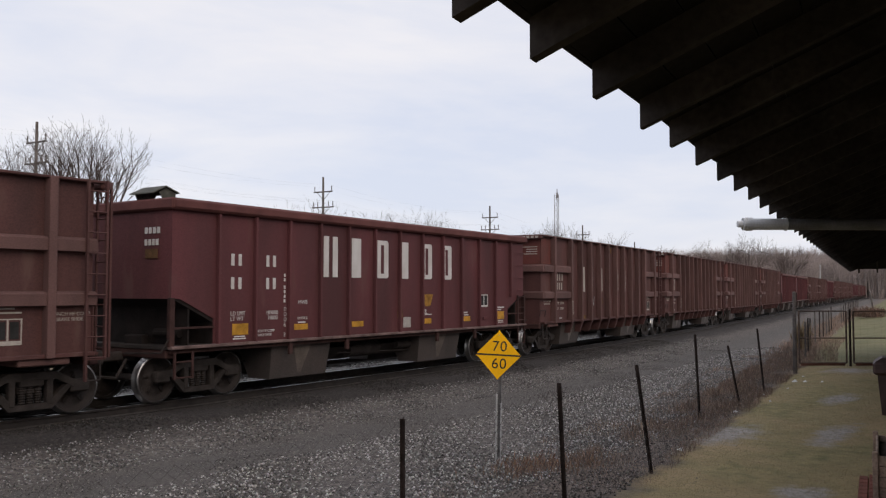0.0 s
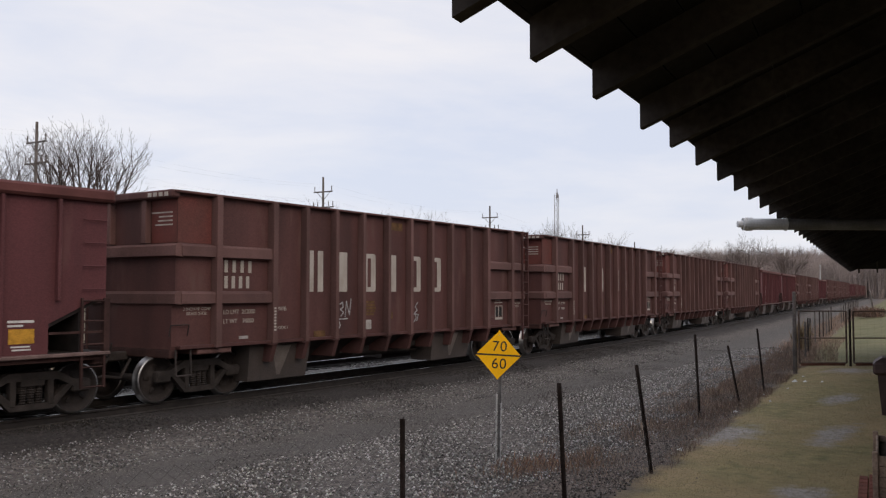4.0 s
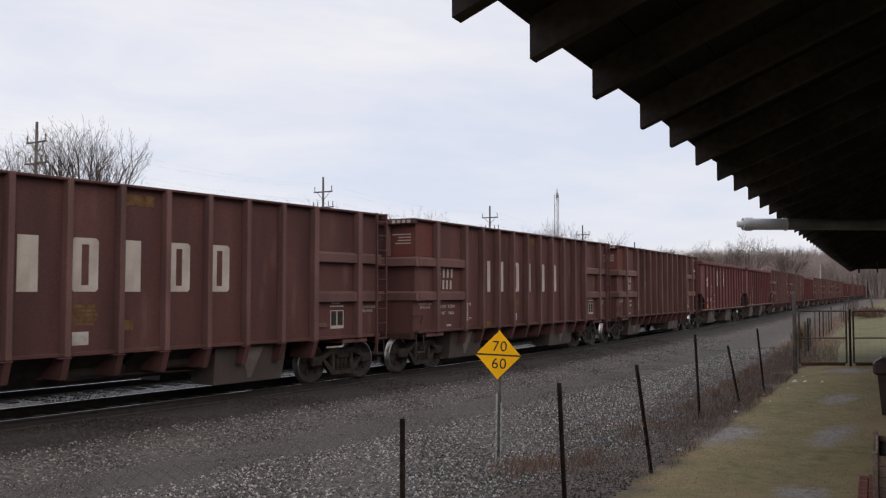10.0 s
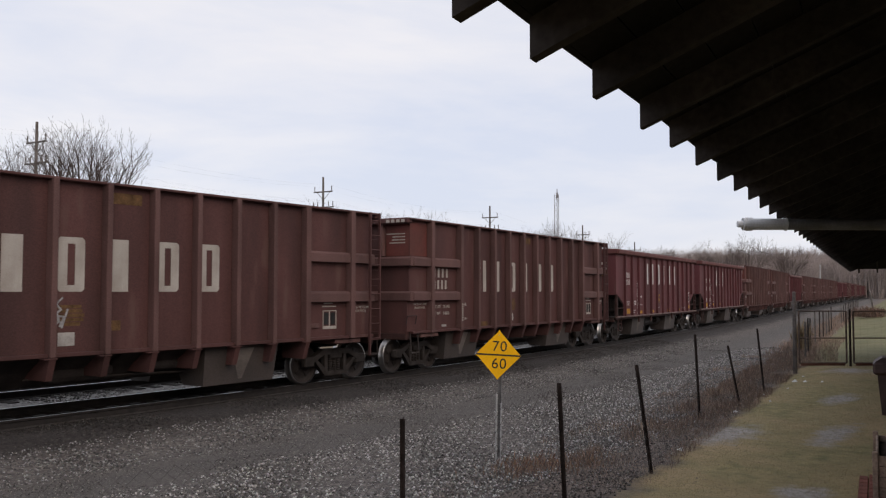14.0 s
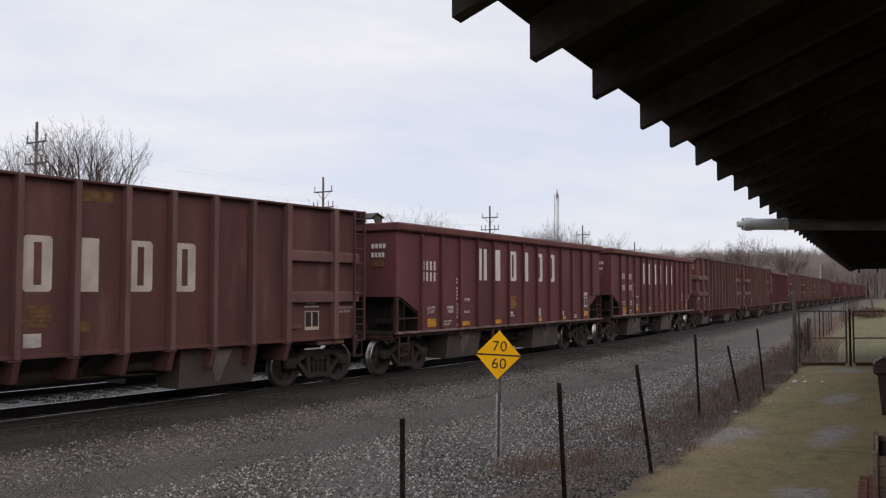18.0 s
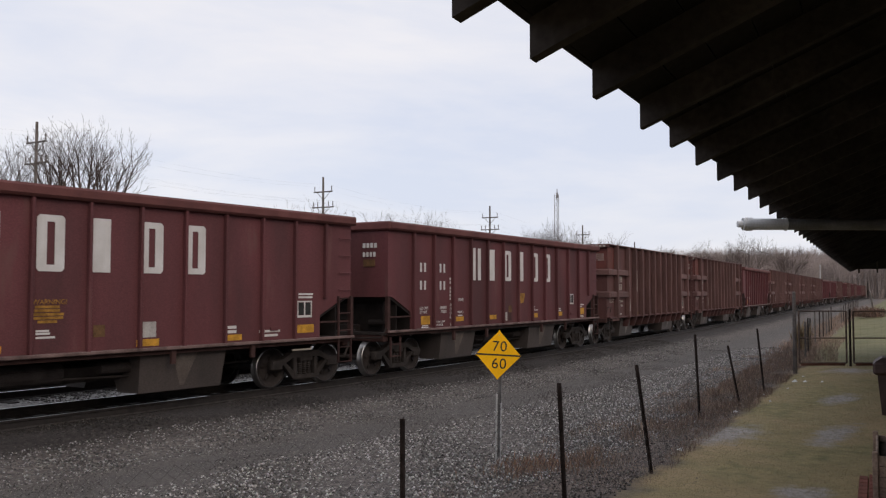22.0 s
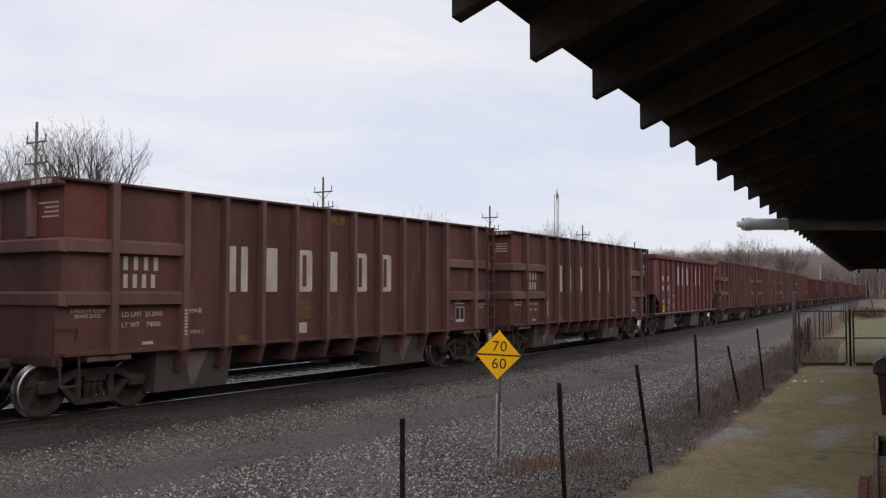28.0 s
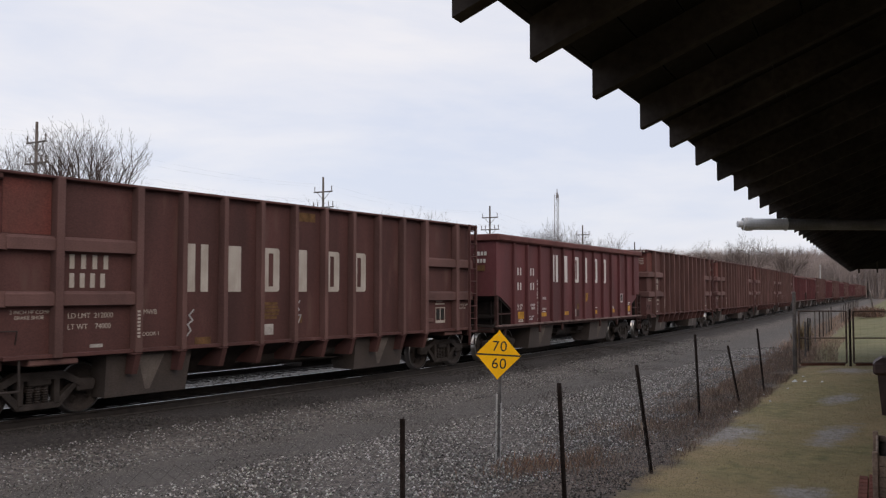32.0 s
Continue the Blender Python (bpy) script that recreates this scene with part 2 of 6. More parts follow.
def lettering(text, height, mat, name="lettering", spread=1.0):
    """A mesh of built-in-font writing in the x-z plane, facing -y, its lower left corner at the origin."""
    cu = bpy.data.curves.new(name, "FONT")
    cu.body, cu.size, cu.extrude, cu.space_character = text, height * 1.43, 0.002, spread
    ob = bpy.data.objects.new(name, cu)
    scene.collection.objects.link(ob)
    dg = bpy.context.evaluated_depsgraph_get()
    me = bpy.data.meshes.new_from_object(ob.evaluated_get(dg))
    bpy.data.objects.remove(ob)
    me.transform(pose(0, 0, 0, 90, 0, 0))
    me.materials.clear()
    me.materials.append(mat)
    return me


# ---------- the line of the track: straight beside the camera, then a gentle bend away ----------
BEND = [(5, 0.0), (20, 0.0626), (30, 0.1047), (40, 0.128), (54, 0.132), (80, 0.161), (160, 0.1371), (300, 0.1525), (600, 0.1843)]
SIDE_Y, HALF = 13.715, 1.55
GRID = np.arange(-260.0, 1000.1, 0.25)
HEAD = np.interp(GRID, [b[0] for b in BEND], [b[1] for b in BEND])
LINE_X = np.concatenate([[0], np.cumsum(np.cos((HEAD[1:] + HEAD[:-1]) / 2) * 0.25)])
LINE_Y = np.concatenate([[0], np.cumsum(np.sin((HEAD[1:] + HEAD[:-1]) / 2) * 0.25)])
ZERO = int(np.argmin(np.abs(GRID)))
LINE_X -= LINE_X[ZERO]
LINE_Y -= LINE_Y[ZERO]


def along(s, v):
    """The place s metres along the track and v metres to the near side of its middle, and the heading there."""
    h = float(np.interp(s, GRID, HEAD))
    off = HALF - v
    return float(np.interp(s, GRID, LINE_X)) - math.sin(h) * off, SIDE_Y + float(np.interp(s, GRID, LINE_Y)) + math.cos(h) * off, h


def off_track(x, y):
    """How far along the track, and to its near side, a place lies."""
    i = int(np.argmin((LINE_X - x) ** 2 + (LINE_Y + SIDE_Y - y) ** 2))
    h = HEAD[i]
    return GRID[i], HALF + math.sin(h) * (x - LINE_X[i]) - math.cos(h) * (y - SIDE_Y - LINE_Y[i])


PROFILE = [(-400, -1.2), (-60, -0.9), (-12, -0.75), (-7.4, -0.55), (-6.2, -0.24), (-0.9, -0.2), (-0.7, -0.2), (0.7, -0.2), (0.86, -0.165), (1.8, -0.18), (2.6, -0.34), (3.7, -0.42), (5.3, -0.42), (7.0, -0.36), (9.6, -0.22), (10.6, -0.1), (14, -0.1), (400, -0.1)]


def level(v):
    return float(np.interp(v, [p[0] for p in PROFILE], [p[1] for p in PROFILE]))


# the old fence line, where the weedy verge ends and the lawn begins
EDGE = [(0, 11.3), (8.8, 11.2), (11.3, 10.85), (13.75, 10.6), (17.25, 10.25), (20, 9.95), (26.75, 9.35), (29, 9.4), (37, 8.67), (58, 7.95), (98, 7.7)]


def lawn_edge(s):
    return float(np.interp(s, [e[0] for e in EDGE], [e[1] for e in EDGE]))


# ---------- ground: one sheet to the horizon ----------


# worn bare patches in the lawn: place and half-lengths
BARE = [(13.9, 4.55, 1.3, 0.6), (14.82, 3.16, 1.6, 0.36), (19.86, 4.11, 1.3, 0.4), (27.09, 5.37, 1.2, 0.9), (10.39, 2.56, 0.5, 0.4)]


def ground_material():
    m = bpy.data.materials.new("ground_cover")
    m.use_nodes = True
    n, l = m.node_tree.nodes, m.node_tree.links
    sh = n["Principled BSDF"]
    sh.inputs["Roughness"].default_value = 0.95
    uv = n.new("ShaderNodeUVMap")
    uv.uv_map = "along_across"
    sep = n.new("ShaderNodeSeparateXYZ")
    l.new(uv.outputs[0], sep.inputs[0])
    tc = n.new("ShaderNodeTexCoord")

    def noise_at(scale, detail=5, rough=0.6):
        t = n.new("ShaderNodeTexNoise")
        t.inputs["Scale"].default_value, t.inputs["Detail"].default_value, t.inputs["Roughness"].default_value = scale, detail, rough
        l.new(tc.outputs["Object"], t.inputs["Vector"])
        return t.outputs["Fac"]

    wob = n.new("ShaderNodeMath")
    wob.operation = "MULTIPLY_ADD"
    l.new(noise_at(0.7), wob.inputs[0])
    wob.inputs[1].default_value = 1.6
    l.new(sep.outputs[1], wob.inputs[2])
    across = wob.outputs[0]          # metres to the near side, plus 0 to 1.6
    uv2 = n.new("ShaderNodeUVMap")
    uv2.uv_map = "from_edge"
    sep2 = n.new("ShaderNodeSeparateXYZ")
    l.new(uv2.outputs[0], sep2.inputs[0])
    wob2 = n.new("ShaderNodeMath")
    wob2.operation = "MULTIPLY_ADD"
    l.new(noise_at(1.1), wob2.inputs[0])
    wob2.inputs[1].default_value = 1.2
    l.new(sep2.outputs[1], wob2.inputs[2])
    inward = wob2.outputs[0]         # metres past the lawn's edge, plus 0 to 1.2

    def speckle(scale, lo, hi, c0, c1):
        r = n.new("ShaderNodeValToRGB")
        r.color_ramp.elements[0].position, r.color_ramp.elements[1].position = lo, hi
        r.color_ramp.elements[0].color, r.color_ramp.elements[1].color = (*c0, 1), (*c1, 1)
        t = n.new("ShaderNodeTexVoronoi")
        t.inputs["Scale"].default_value = scale
        l.new(tc.outputs["Object"], t.inputs["Vector"])
        l.new(t.outputs["Color"], r.inputs[0])
        return r.outputs[0]

    def blend(fac, a, b):
        x = n.new("ShaderNodeMix")
        x.data_type = "RGBA"
        l.new(fac, x.inputs[0])
        l.new(a, x.inputs[6])
        l.new(b, x.inputs[7])
        return x.outputs[2]

    def step(value, at, width):
        r = n.new("ShaderNodeMapRange")
        r.inputs["From Min"].default_value, r.inputs["From Max"].default_value = at - width / 2, at + width / 2
        l.new(value, r.inputs[0])
        return r.outputs[0]

    def blotch(scale, c0, c1, lo=0.35, hi=0.65):
        r = n.new("ShaderNodeValToRGB")
        r.color_ramp.elements[0].position, r.color_ramp.elements[1].position = lo, hi
        r.color_ramp.elements[0].color, r.color_ramp.elements[1].color = (*c0, 1), (*c1, 1)
        l.new(noise_at(scale, 8, 0.65), r.inputs[0])
        return r.outputs[0]

    far_bed = speckle(16, 0.1, 0.9, (0.07, 0.065, 0.06), (0.25, 0.24, 0.225))
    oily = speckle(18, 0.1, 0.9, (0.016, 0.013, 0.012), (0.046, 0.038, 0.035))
    ballast = speckle(19, 0.15, 0.95, (0.046, 0.039, 0.035), (0.19, 0.167, 0.152))
    road = blotch(3.0, (0.052, 0.047, 0.044), (0.088, 0.080, 0.075))
    road = blend(step(noise_at(38, 2), 0.50, 0.12), road, speckle(40, 0.1, 0.9, (0.06, 0.055, 0.05), (0.17, 0.155, 0.142)))
    verge = blotch(2.2, (0.08, 0.06, 0.05), (0.155, 0.112, 0.09))
    verge = blend(step(noise_at(30, 2), 0.5, 0.12), verge, speckle(34, 0.1, 0.9, (0.045, 0.036, 0.031), (0.22, 0.175, 0.145)))
    lawn = blotch(0.9, (0.255, 0.190, 0.088), (0.415, 0.295, 0.163), 0.3, 0.7)
    lawn = blend(step(noise_at(2.3, 6), 0.55, 0.3), lawn, blotch(4, (0.19, 0.168, 0.073), (0.36, 0.268, 0.135)))
    lawn = blend(step(noise_at(18, 5, 0.7), 0.56, 0.16), lawn, blotch(30, (0.14, 0.112, 0.053), (0.29, 0.215, 0.11)))
    turf = blotch(5, (0.15, 0.138, 0.056), (0.30, 0.240, 0.112))
    lawn = blend(step(noise_at(0.55, 4), 0.50, 0.22), turf, lawn)
    lawn = blend(step(noise_at(9, 4, 0.7), 0.665, 0.06), lawn, blotch(20, (0.085, 0.062, 0.045), (0.15, 0.112, 0.08)))
    bare = blotch(9, (0.21, 0.18, 0.155), (0.40, 0.365, 0.33))
    for px, py, rx, ry in BARE:
        mp = n.new("ShaderNodeMapping")
        mp.vector_type = "POINT"
        mp.inputs["Location"].default_value = (-px / rx, -py / ry, 0)
        mp.inputs["Scale"].default_value = (1 / rx, 1 / ry, 0)
        l.new(tc.outputs["Object"], mp.inputs[0])
        ln = n.new("ShaderNodeVectorMath")
        ln.operation = "LENGTH"
        l.new(mp.outputs[0], ln.inputs[0])
        ad = n.new("ShaderNodeMath")
        ad.operation = "MULTIPLY_ADD"
        l.new(noise_at(2.6, 6, 0.7), ad.inputs[0])
        ad.inputs[1].default_value = 2.2
        l.new(ln.outputs["Value"], ad.inputs[2])
        lawn = blend(step(ad.outputs[0], 1.8, 0.6), bare, lawn)
    green = blotch(0.5, (0.105, 0.108, 0.042), (0.175, 0.155, 0.075))
    lawn = blend(step(sep.outputs[0], 29.0, 3.0), lawn, green)
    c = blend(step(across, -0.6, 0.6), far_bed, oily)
    c = blend(step(across, 3.25, 0.7), c, ballast)
    c = blend(step(across, 4.6, 1.3), c, road)
    c = blend(step(across, 6.3, 1.5), c, ballast)
    c = blend(step(inward, -1.15, 1.9), c, verge)
    c = blend(step(inward, 0.6, 0.35), c, lawn)
    far_side = blotch(0.4, (0.10, 0.075, 0.045), (0.17, 0.13, 0.08))
    c = blend(step(across, -9.0, 2.0), far_side, c)
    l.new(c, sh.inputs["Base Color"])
    b = n.new("ShaderNodeBump")
    b.inputs["Strength"].default_value, b.inputs["Distance"].default_value = 0.5, 0.04
    l.new(noise_at(26, 4), b.inputs["Height"])
    l.new(b.outputs[0], sh.inputs["Normal"])
    return m


def build_ground():
    ss = [-3500, -600, -150, -60, -30] + list(np.arange(-15, 60, 1.0)) + list(np.arange(60, 200, 5.0)) + list(np.arange(200, 700, 20.0)) + [700, 1000, 4000]
    vs = [-3500, -600, -200, -100, -60, -30, -16, -12, -9, -7.4, -6.2, -5, -3, -1.6, -0.9, -0.7, 0, 0.7, 0.86, 1.3, 1.8, 2.2, 2.6, 3.1, 3.7, 4.5, 5.3, 6.1, 7, 7.8, 8.7, 9.6, 10.1, 10.6, 11.2, 12, 13, 14, 16, 20, 30, 60, 200, 600, 3500]
    verts, uvs, uv2 = [], [], []
    for s in ss:
        for v in vs:
            sc, vc = min(max(s, -200), 900), min(max(v, -100), 200)
            x, y, h = along(sc, vc)
            x += (s - sc) * math.cos(h) + (v - vc) * math.sin(h) * 1.0
            y += (s - sc) * math.sin(h) - (v - vc) * math.cos(h)
            dz = 0.05 * noise.noise(Vector((x * 0.5, y * 0.5, 0))) if 2 < v < 60 and abs(s) < 300 else 0
            verts.append((x, y, level(v) + dz))
            uvs.append((s, v))
            uv2.append((s, v - lawn_edge(s)))
    nv = len(vs)
    faces = [(i * nv + j, i * nv + j + 1, (i + 1) * nv + j + 1, (i + 1) * nv + j) for i in range(len(ss) - 1) for j in range(nv - 1)]
    me = bpy.data.meshes.new("ground")
    me.from_pydata(verts, [], faces)
    lay = me.uv_layers.new(name="along_across")
    idx = np.empty(len(me.loops), dtype=np.int32)
    me.loops.foreach_get("vertex_index", idx)
    lay.data.foreach_set("uv", np.array(uvs, dtype=np.float32)[idx].ravel())
    lay2 = me.uv_layers.new(name="from_edge")
    lay2.data.foreach_set("uv", np.array(uv2, dtype=np.float32)[idx].ravel())
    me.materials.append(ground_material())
    me.polygons.foreach_set("use_smooth", [True] * len(faces))
    tagged(new("ground", me), "grey ballast, gravel track road and worn winter lawn", "ground", kind="structure")


build_ground()

# ---------- two tracks: rails and ties ----------
RAIL_OUT = [(-0.07, -0.172), (0.07, -0.172), (0.07, -0.16), (0.012, -0.14), (0.012, -0.045), (0.037, -0.03), (0.037, -0.004), (0.03, 0), (-0.03, 0), (-0.037, -0.004), (-0.037, -0.03), (-0.012, -0.045), (-0.012, -0.14), (-0.07, -0.16)]


# paler than the rail: light on the foot's top, put into colour
RAIL_FOOT = material("sky_lit_rail_foot", (0.075, 0.068, 0.065), 0.6, 0.3, 6.0, 0.3, 50, 0.05)


def build_rail(v0, name, drop):
    stations = list(np.arange(-60, 60, 2.0)) + list(np.arange(60, 200, 8.0)) + list(np.arange(200, 800, 30.0))
    for outline, mat, nm, up in ((RAIL_OUT, RAIL, name, 0.0), ([(-0.026, 0), (0.026, 0), (0.022, 0.003), (-0.022, 0.003)], RAIL_TOP, "running_surface", 0.0005)):
        sh, n = Shape(), len(outline)
        for s in stations:
            for o, z in outline:
                x, y, h = along(s, v0 + o)
                sh.v.append((x, y, z + drop + up))
        sh.f = [(i * n + j, i * n + (j + 1) % n, (i + 1) * n + (j + 1) % n, (i + 1) * n + j) for i in range(len(stations) - 1) for j in range(n)]
        if nm == name:
            ob = solid(name, sh, mat, "rusty steel rail with a shiny worn running surface", "rail", "rails of the tracks", "structure")
        else:
            part(nm, sh, mat, ob, "bright polished steel rail head")
    if v0 > 0:
        # the near foot, painted paler where sky light from under the cars falls
        sh, out = Shape(), [(0.02, -0.1405), (0.0695, -0.157), (0.0695, -0.152), (0.02, -0.1355)]
        for s in stations:
            for o, z in out:
                x, y, h = along(s, v0 + o)
                sh.v.append((x, y, z + drop))
        sh.f = [(i * 4 + j, i * 4 + (j + 1) % 4, i * 4 + 4 + (j + 1) % 4, i * 4 + 4 + j) for i in range(len(stations) - 1) for j in range(4)]
        part("rail_foot", sh, RAIL_FOOT, ob, "grey rail foot with sky light painted in")


for v0, drop in ((0.7525, 0.0), (-0.7525, 0.0), (-3.55, -0.02), (-5.05, -0.02)):
    build_rail(v0, "rail", drop)
TIE_MESH = Shape().box(-0.115, 0.115, -1.3, 1.3, -0.30, -0.172, 0.012).mesh("tie", TIE)
for row, (v0, drop) in enumerate(((0.0, -0.004), (-4.3, -0.02))):
    for i in range(110):
        x, y, h = along(-8 + i * 0.54, v0)
        ob = new("railway_tie", TIE_MESH)
        ob.matrix_basis = pose(x, y, drop + 0.005 * math.sin(i * 2.3), 0, 0, math.degrees(h) + 1.5 * math.sin(i * 1.7))
        tagged(ob, "dark creosoted wooden railway tie in ballast", "railway tie", "ties under the rails", "structure")

# ---------- the train ----------
PITCH, FIRST = 15.676, 17.41
RIBS_TALL = [-6.10, -4.52, -3.50, -2.47, -1.45, -0.42, 0.57, 1.57, 2.58, 3.60, 4.62, 6.14]
RIBS_RED = [-5.97, -4.95, -3.93, -2.90, -1.88, -0.85, 0.2, 1.24, 2.24, 3.24, 4.24, 5.21, 6.18]
WHEEL_R = 0.457


def wheel_shapes():
    disc = [(-0.055, 0.0), (-0.055, 0.10), (-0.03, 0.13), (0.0, 0.30), (-0.02, 0.36), (-0.06, 0.385), (-0.065, 0.44)]
    face = Shape().lathe(disc, "y", 30)
    for i in range(5):
        a = 2 * math.pi * i / 5
        face.box(-0.035, 0.035, -0.035, -0.012, 0.17, 0.29, 0.01, Matrix.Rotation(a, 4, "Y"))
    hub = Shape().lathe([(-0.17, 0.0), (-0.17, 0.065), (-0.15, 0.08), (-0.05, 0.085)], "y", 16)
    for i in range(3):
        a = 2 * math.pi * i / 3
        hub.rod((0.045 * math.cos(a), -0.185, 0.045 * math.sin(a)), (0.045 * math.cos(a), -0.165, 0.045 * math.sin(a)), 0.014, n=6)
    tread = Shape().lathe([(-0.066, 0.425), (-0.064, 0.452), (-0.05, WHEEL_R), (0.05, WHEEL_R), (0.065, 0.482), (0.075, 0.482), (0.08, 0.44)], "y", 36)
    return face.mesh("wheel_disc", WHEEL, True), hub.mesh("bearing_cap", TRUCK, True), tread.mesh("tread", TREAD, True)


DISC_ME, HUB_ME, TREAD_ME = wheel_shapes()
AXLE_ME = Shape().rod((0, -0.72, 0), (0, 0.72, 0), 0.075, n=12).mesh("axle", UNDER)


def build_truck(parent, x):
    """A three-piece freight truck; its wheelsets turn about their axles."""
    tr = part("truck", Shape().box(-0.2, 0.2, -0.98, 0.98, 0.42, 0.72, 0.04).box(-0.12, 0.12, -0.3, 0.3, 0.72, 0.9, 0.02), UNDER, parent, "dusty cast-steel freight truck with two wheelsets", at=pose(x, 0, 0))
    for s in (-1, 1):
        y0, y1 = (s * 0.90, s * 1.06)
        y0, y1 = min(y0, y1), max(y0, y1)
        fr = Shape()
        fr.prism([(-1.05, 0.60), (-0.74, 0.64), (-0.42, 0.80), (0.42, 0.80), (0.74, 0.64), (1.05, 0.60), (1.05, 0.50), (0.76, 0.50), (0.44, 0.66), (-0.44, 0.66), (-0.76, 0.50), (-1.05, 0.50)], "y", y0, y1)
        fr.prism([(-0.74, 0.55), (-0.62, 0.55), (-0.28, 0.27), (0.28, 0.27), (0.62, 0.55), (0.74, 0.55), (0.38, 0.17), (-0.38, 0.17)], "y", y0 + 0.02, y1 - 0.02)
        for q in (-1, 1):
            fr.box(q * 0.33 - 0.055, q * 0.33 + 0.055, y0 + 0.01, y1 - 0.01, 0.24, 0.70, 0.015)
            fr.box(q * 0.889 - 0.17, q * 0.889 + 0.17, y0 + 0.01, y1 + 0.0, 0.40, 0.63, 0.03)
        part("side_frame", fr, TRUCK, tr)
        for q in (-0.14, 0.0, 0.14):
            coil = [(0.26, 0.02)] + [(0.27 + k * 0.021, 0.062 if k % 2 else 0.045) for k in range(15)] + [(0.585, 0.02)]
            sp = Shape().lathe(coil, "z", 10)
            part("spring", sp, TRUCK, tr, at=pose(q, s * 0.98, 0))
        part("bolster_end", Shape().box(-0.21, 0.21, s * 0.98 - 0.09, s * 0.98 + 0.10, 0.56, 0.69, 0.02), TRUCK, tr)
        for q in (-1, 1):
            part("brake_shoe", Shape().prism([(q * 0.40, 0.36), (q * 0.47, 0.30), (q * 0.47, 0.56), (q * 0.40, 0.56)], "y", s * 0.72 - 0.05, s * 0.72 + 0.05), UNDER, tr)
    for q in (-1, 1):
        ws = part("wheelset", AXLE_ME, None, tr, "steel wheelset with bright worn treads", at=pose(q * 0.889, 0, WHEEL_R))
    return tr


def wheelset_mesh():
    me = bpy.data.meshes.new("wheelset")
    bm = bmesh.new()
    for src, slot in ((DISC_ME, 0), (HUB_ME, 1), (TREAD_ME, 2), (AXLE_ME, 3)):
        for s in (1, -1):
            if slot == 3 and s < 0:
                continue
            tmp = src.copy()
            if slot < 3:
                tmp.transform(pose(0, -0.78, 0) if s > 0 else pose(0, 0.78, 0, 0, 0, 180))
            k = len(bm.faces)
            bm.from_mesh(tmp)
            bm.faces.ensure_lookup_table()
            for f in bm.faces[k:]:
                f.material_index = slot
            bpy.data.meshes.remove(tmp)
    bm.to_mesh(me)
    bm.free()
    for mat in (WHEEL, TRUCK, TREAD, UNDER):
        me.materials.append(mat)
    me.polygons.foreach_set("use_smooth", [True] * len(me.polygons))
    return me


AXLE_ME = wheelset_mesh()


def block_glyph(kind, w, h):
    """A plain heavy block in the place of one big painted character."""
    sh, b = Shape(), w * 0.36
    c = 0.05
    if kind == "two":
        sh.prism([(0, 0), (b, 0), (b, h), (0, h)], "y", 0, 0.006)
        sh.prism([(w - b, 0), (w, 0), (w, h), (w - b, h)], "y", 0, 0.006)
    elif kind == "loop":
        sh.prism([(c, 0), (b, 0), (b, h), (c, h), (0, h - c), (0, c)], "y", 0, 0.006)
        sh.prism([(w - b, 0), (w - c, 0), (w, c), (w, h - c), (w - c, h), (w - b, h)], "y", 0, 0.006)
        sh.prism([(b, 0), (w - b, 0), (w - b, 0.12 * h), (b, 0.12 * h)], "y", 0, 0.006)
        sh.prism([(b, 0.88 * h), (w - b, 0.88 * h), (w - b, h), (b, h)], "y", 0, 0.006)
    else:
        sh.prism([(w * 0.05, 0), (w * 0.76, 0), (w * 0.76, h), (w * 0.05, h)], "y", 0, 0.006)
    return sh


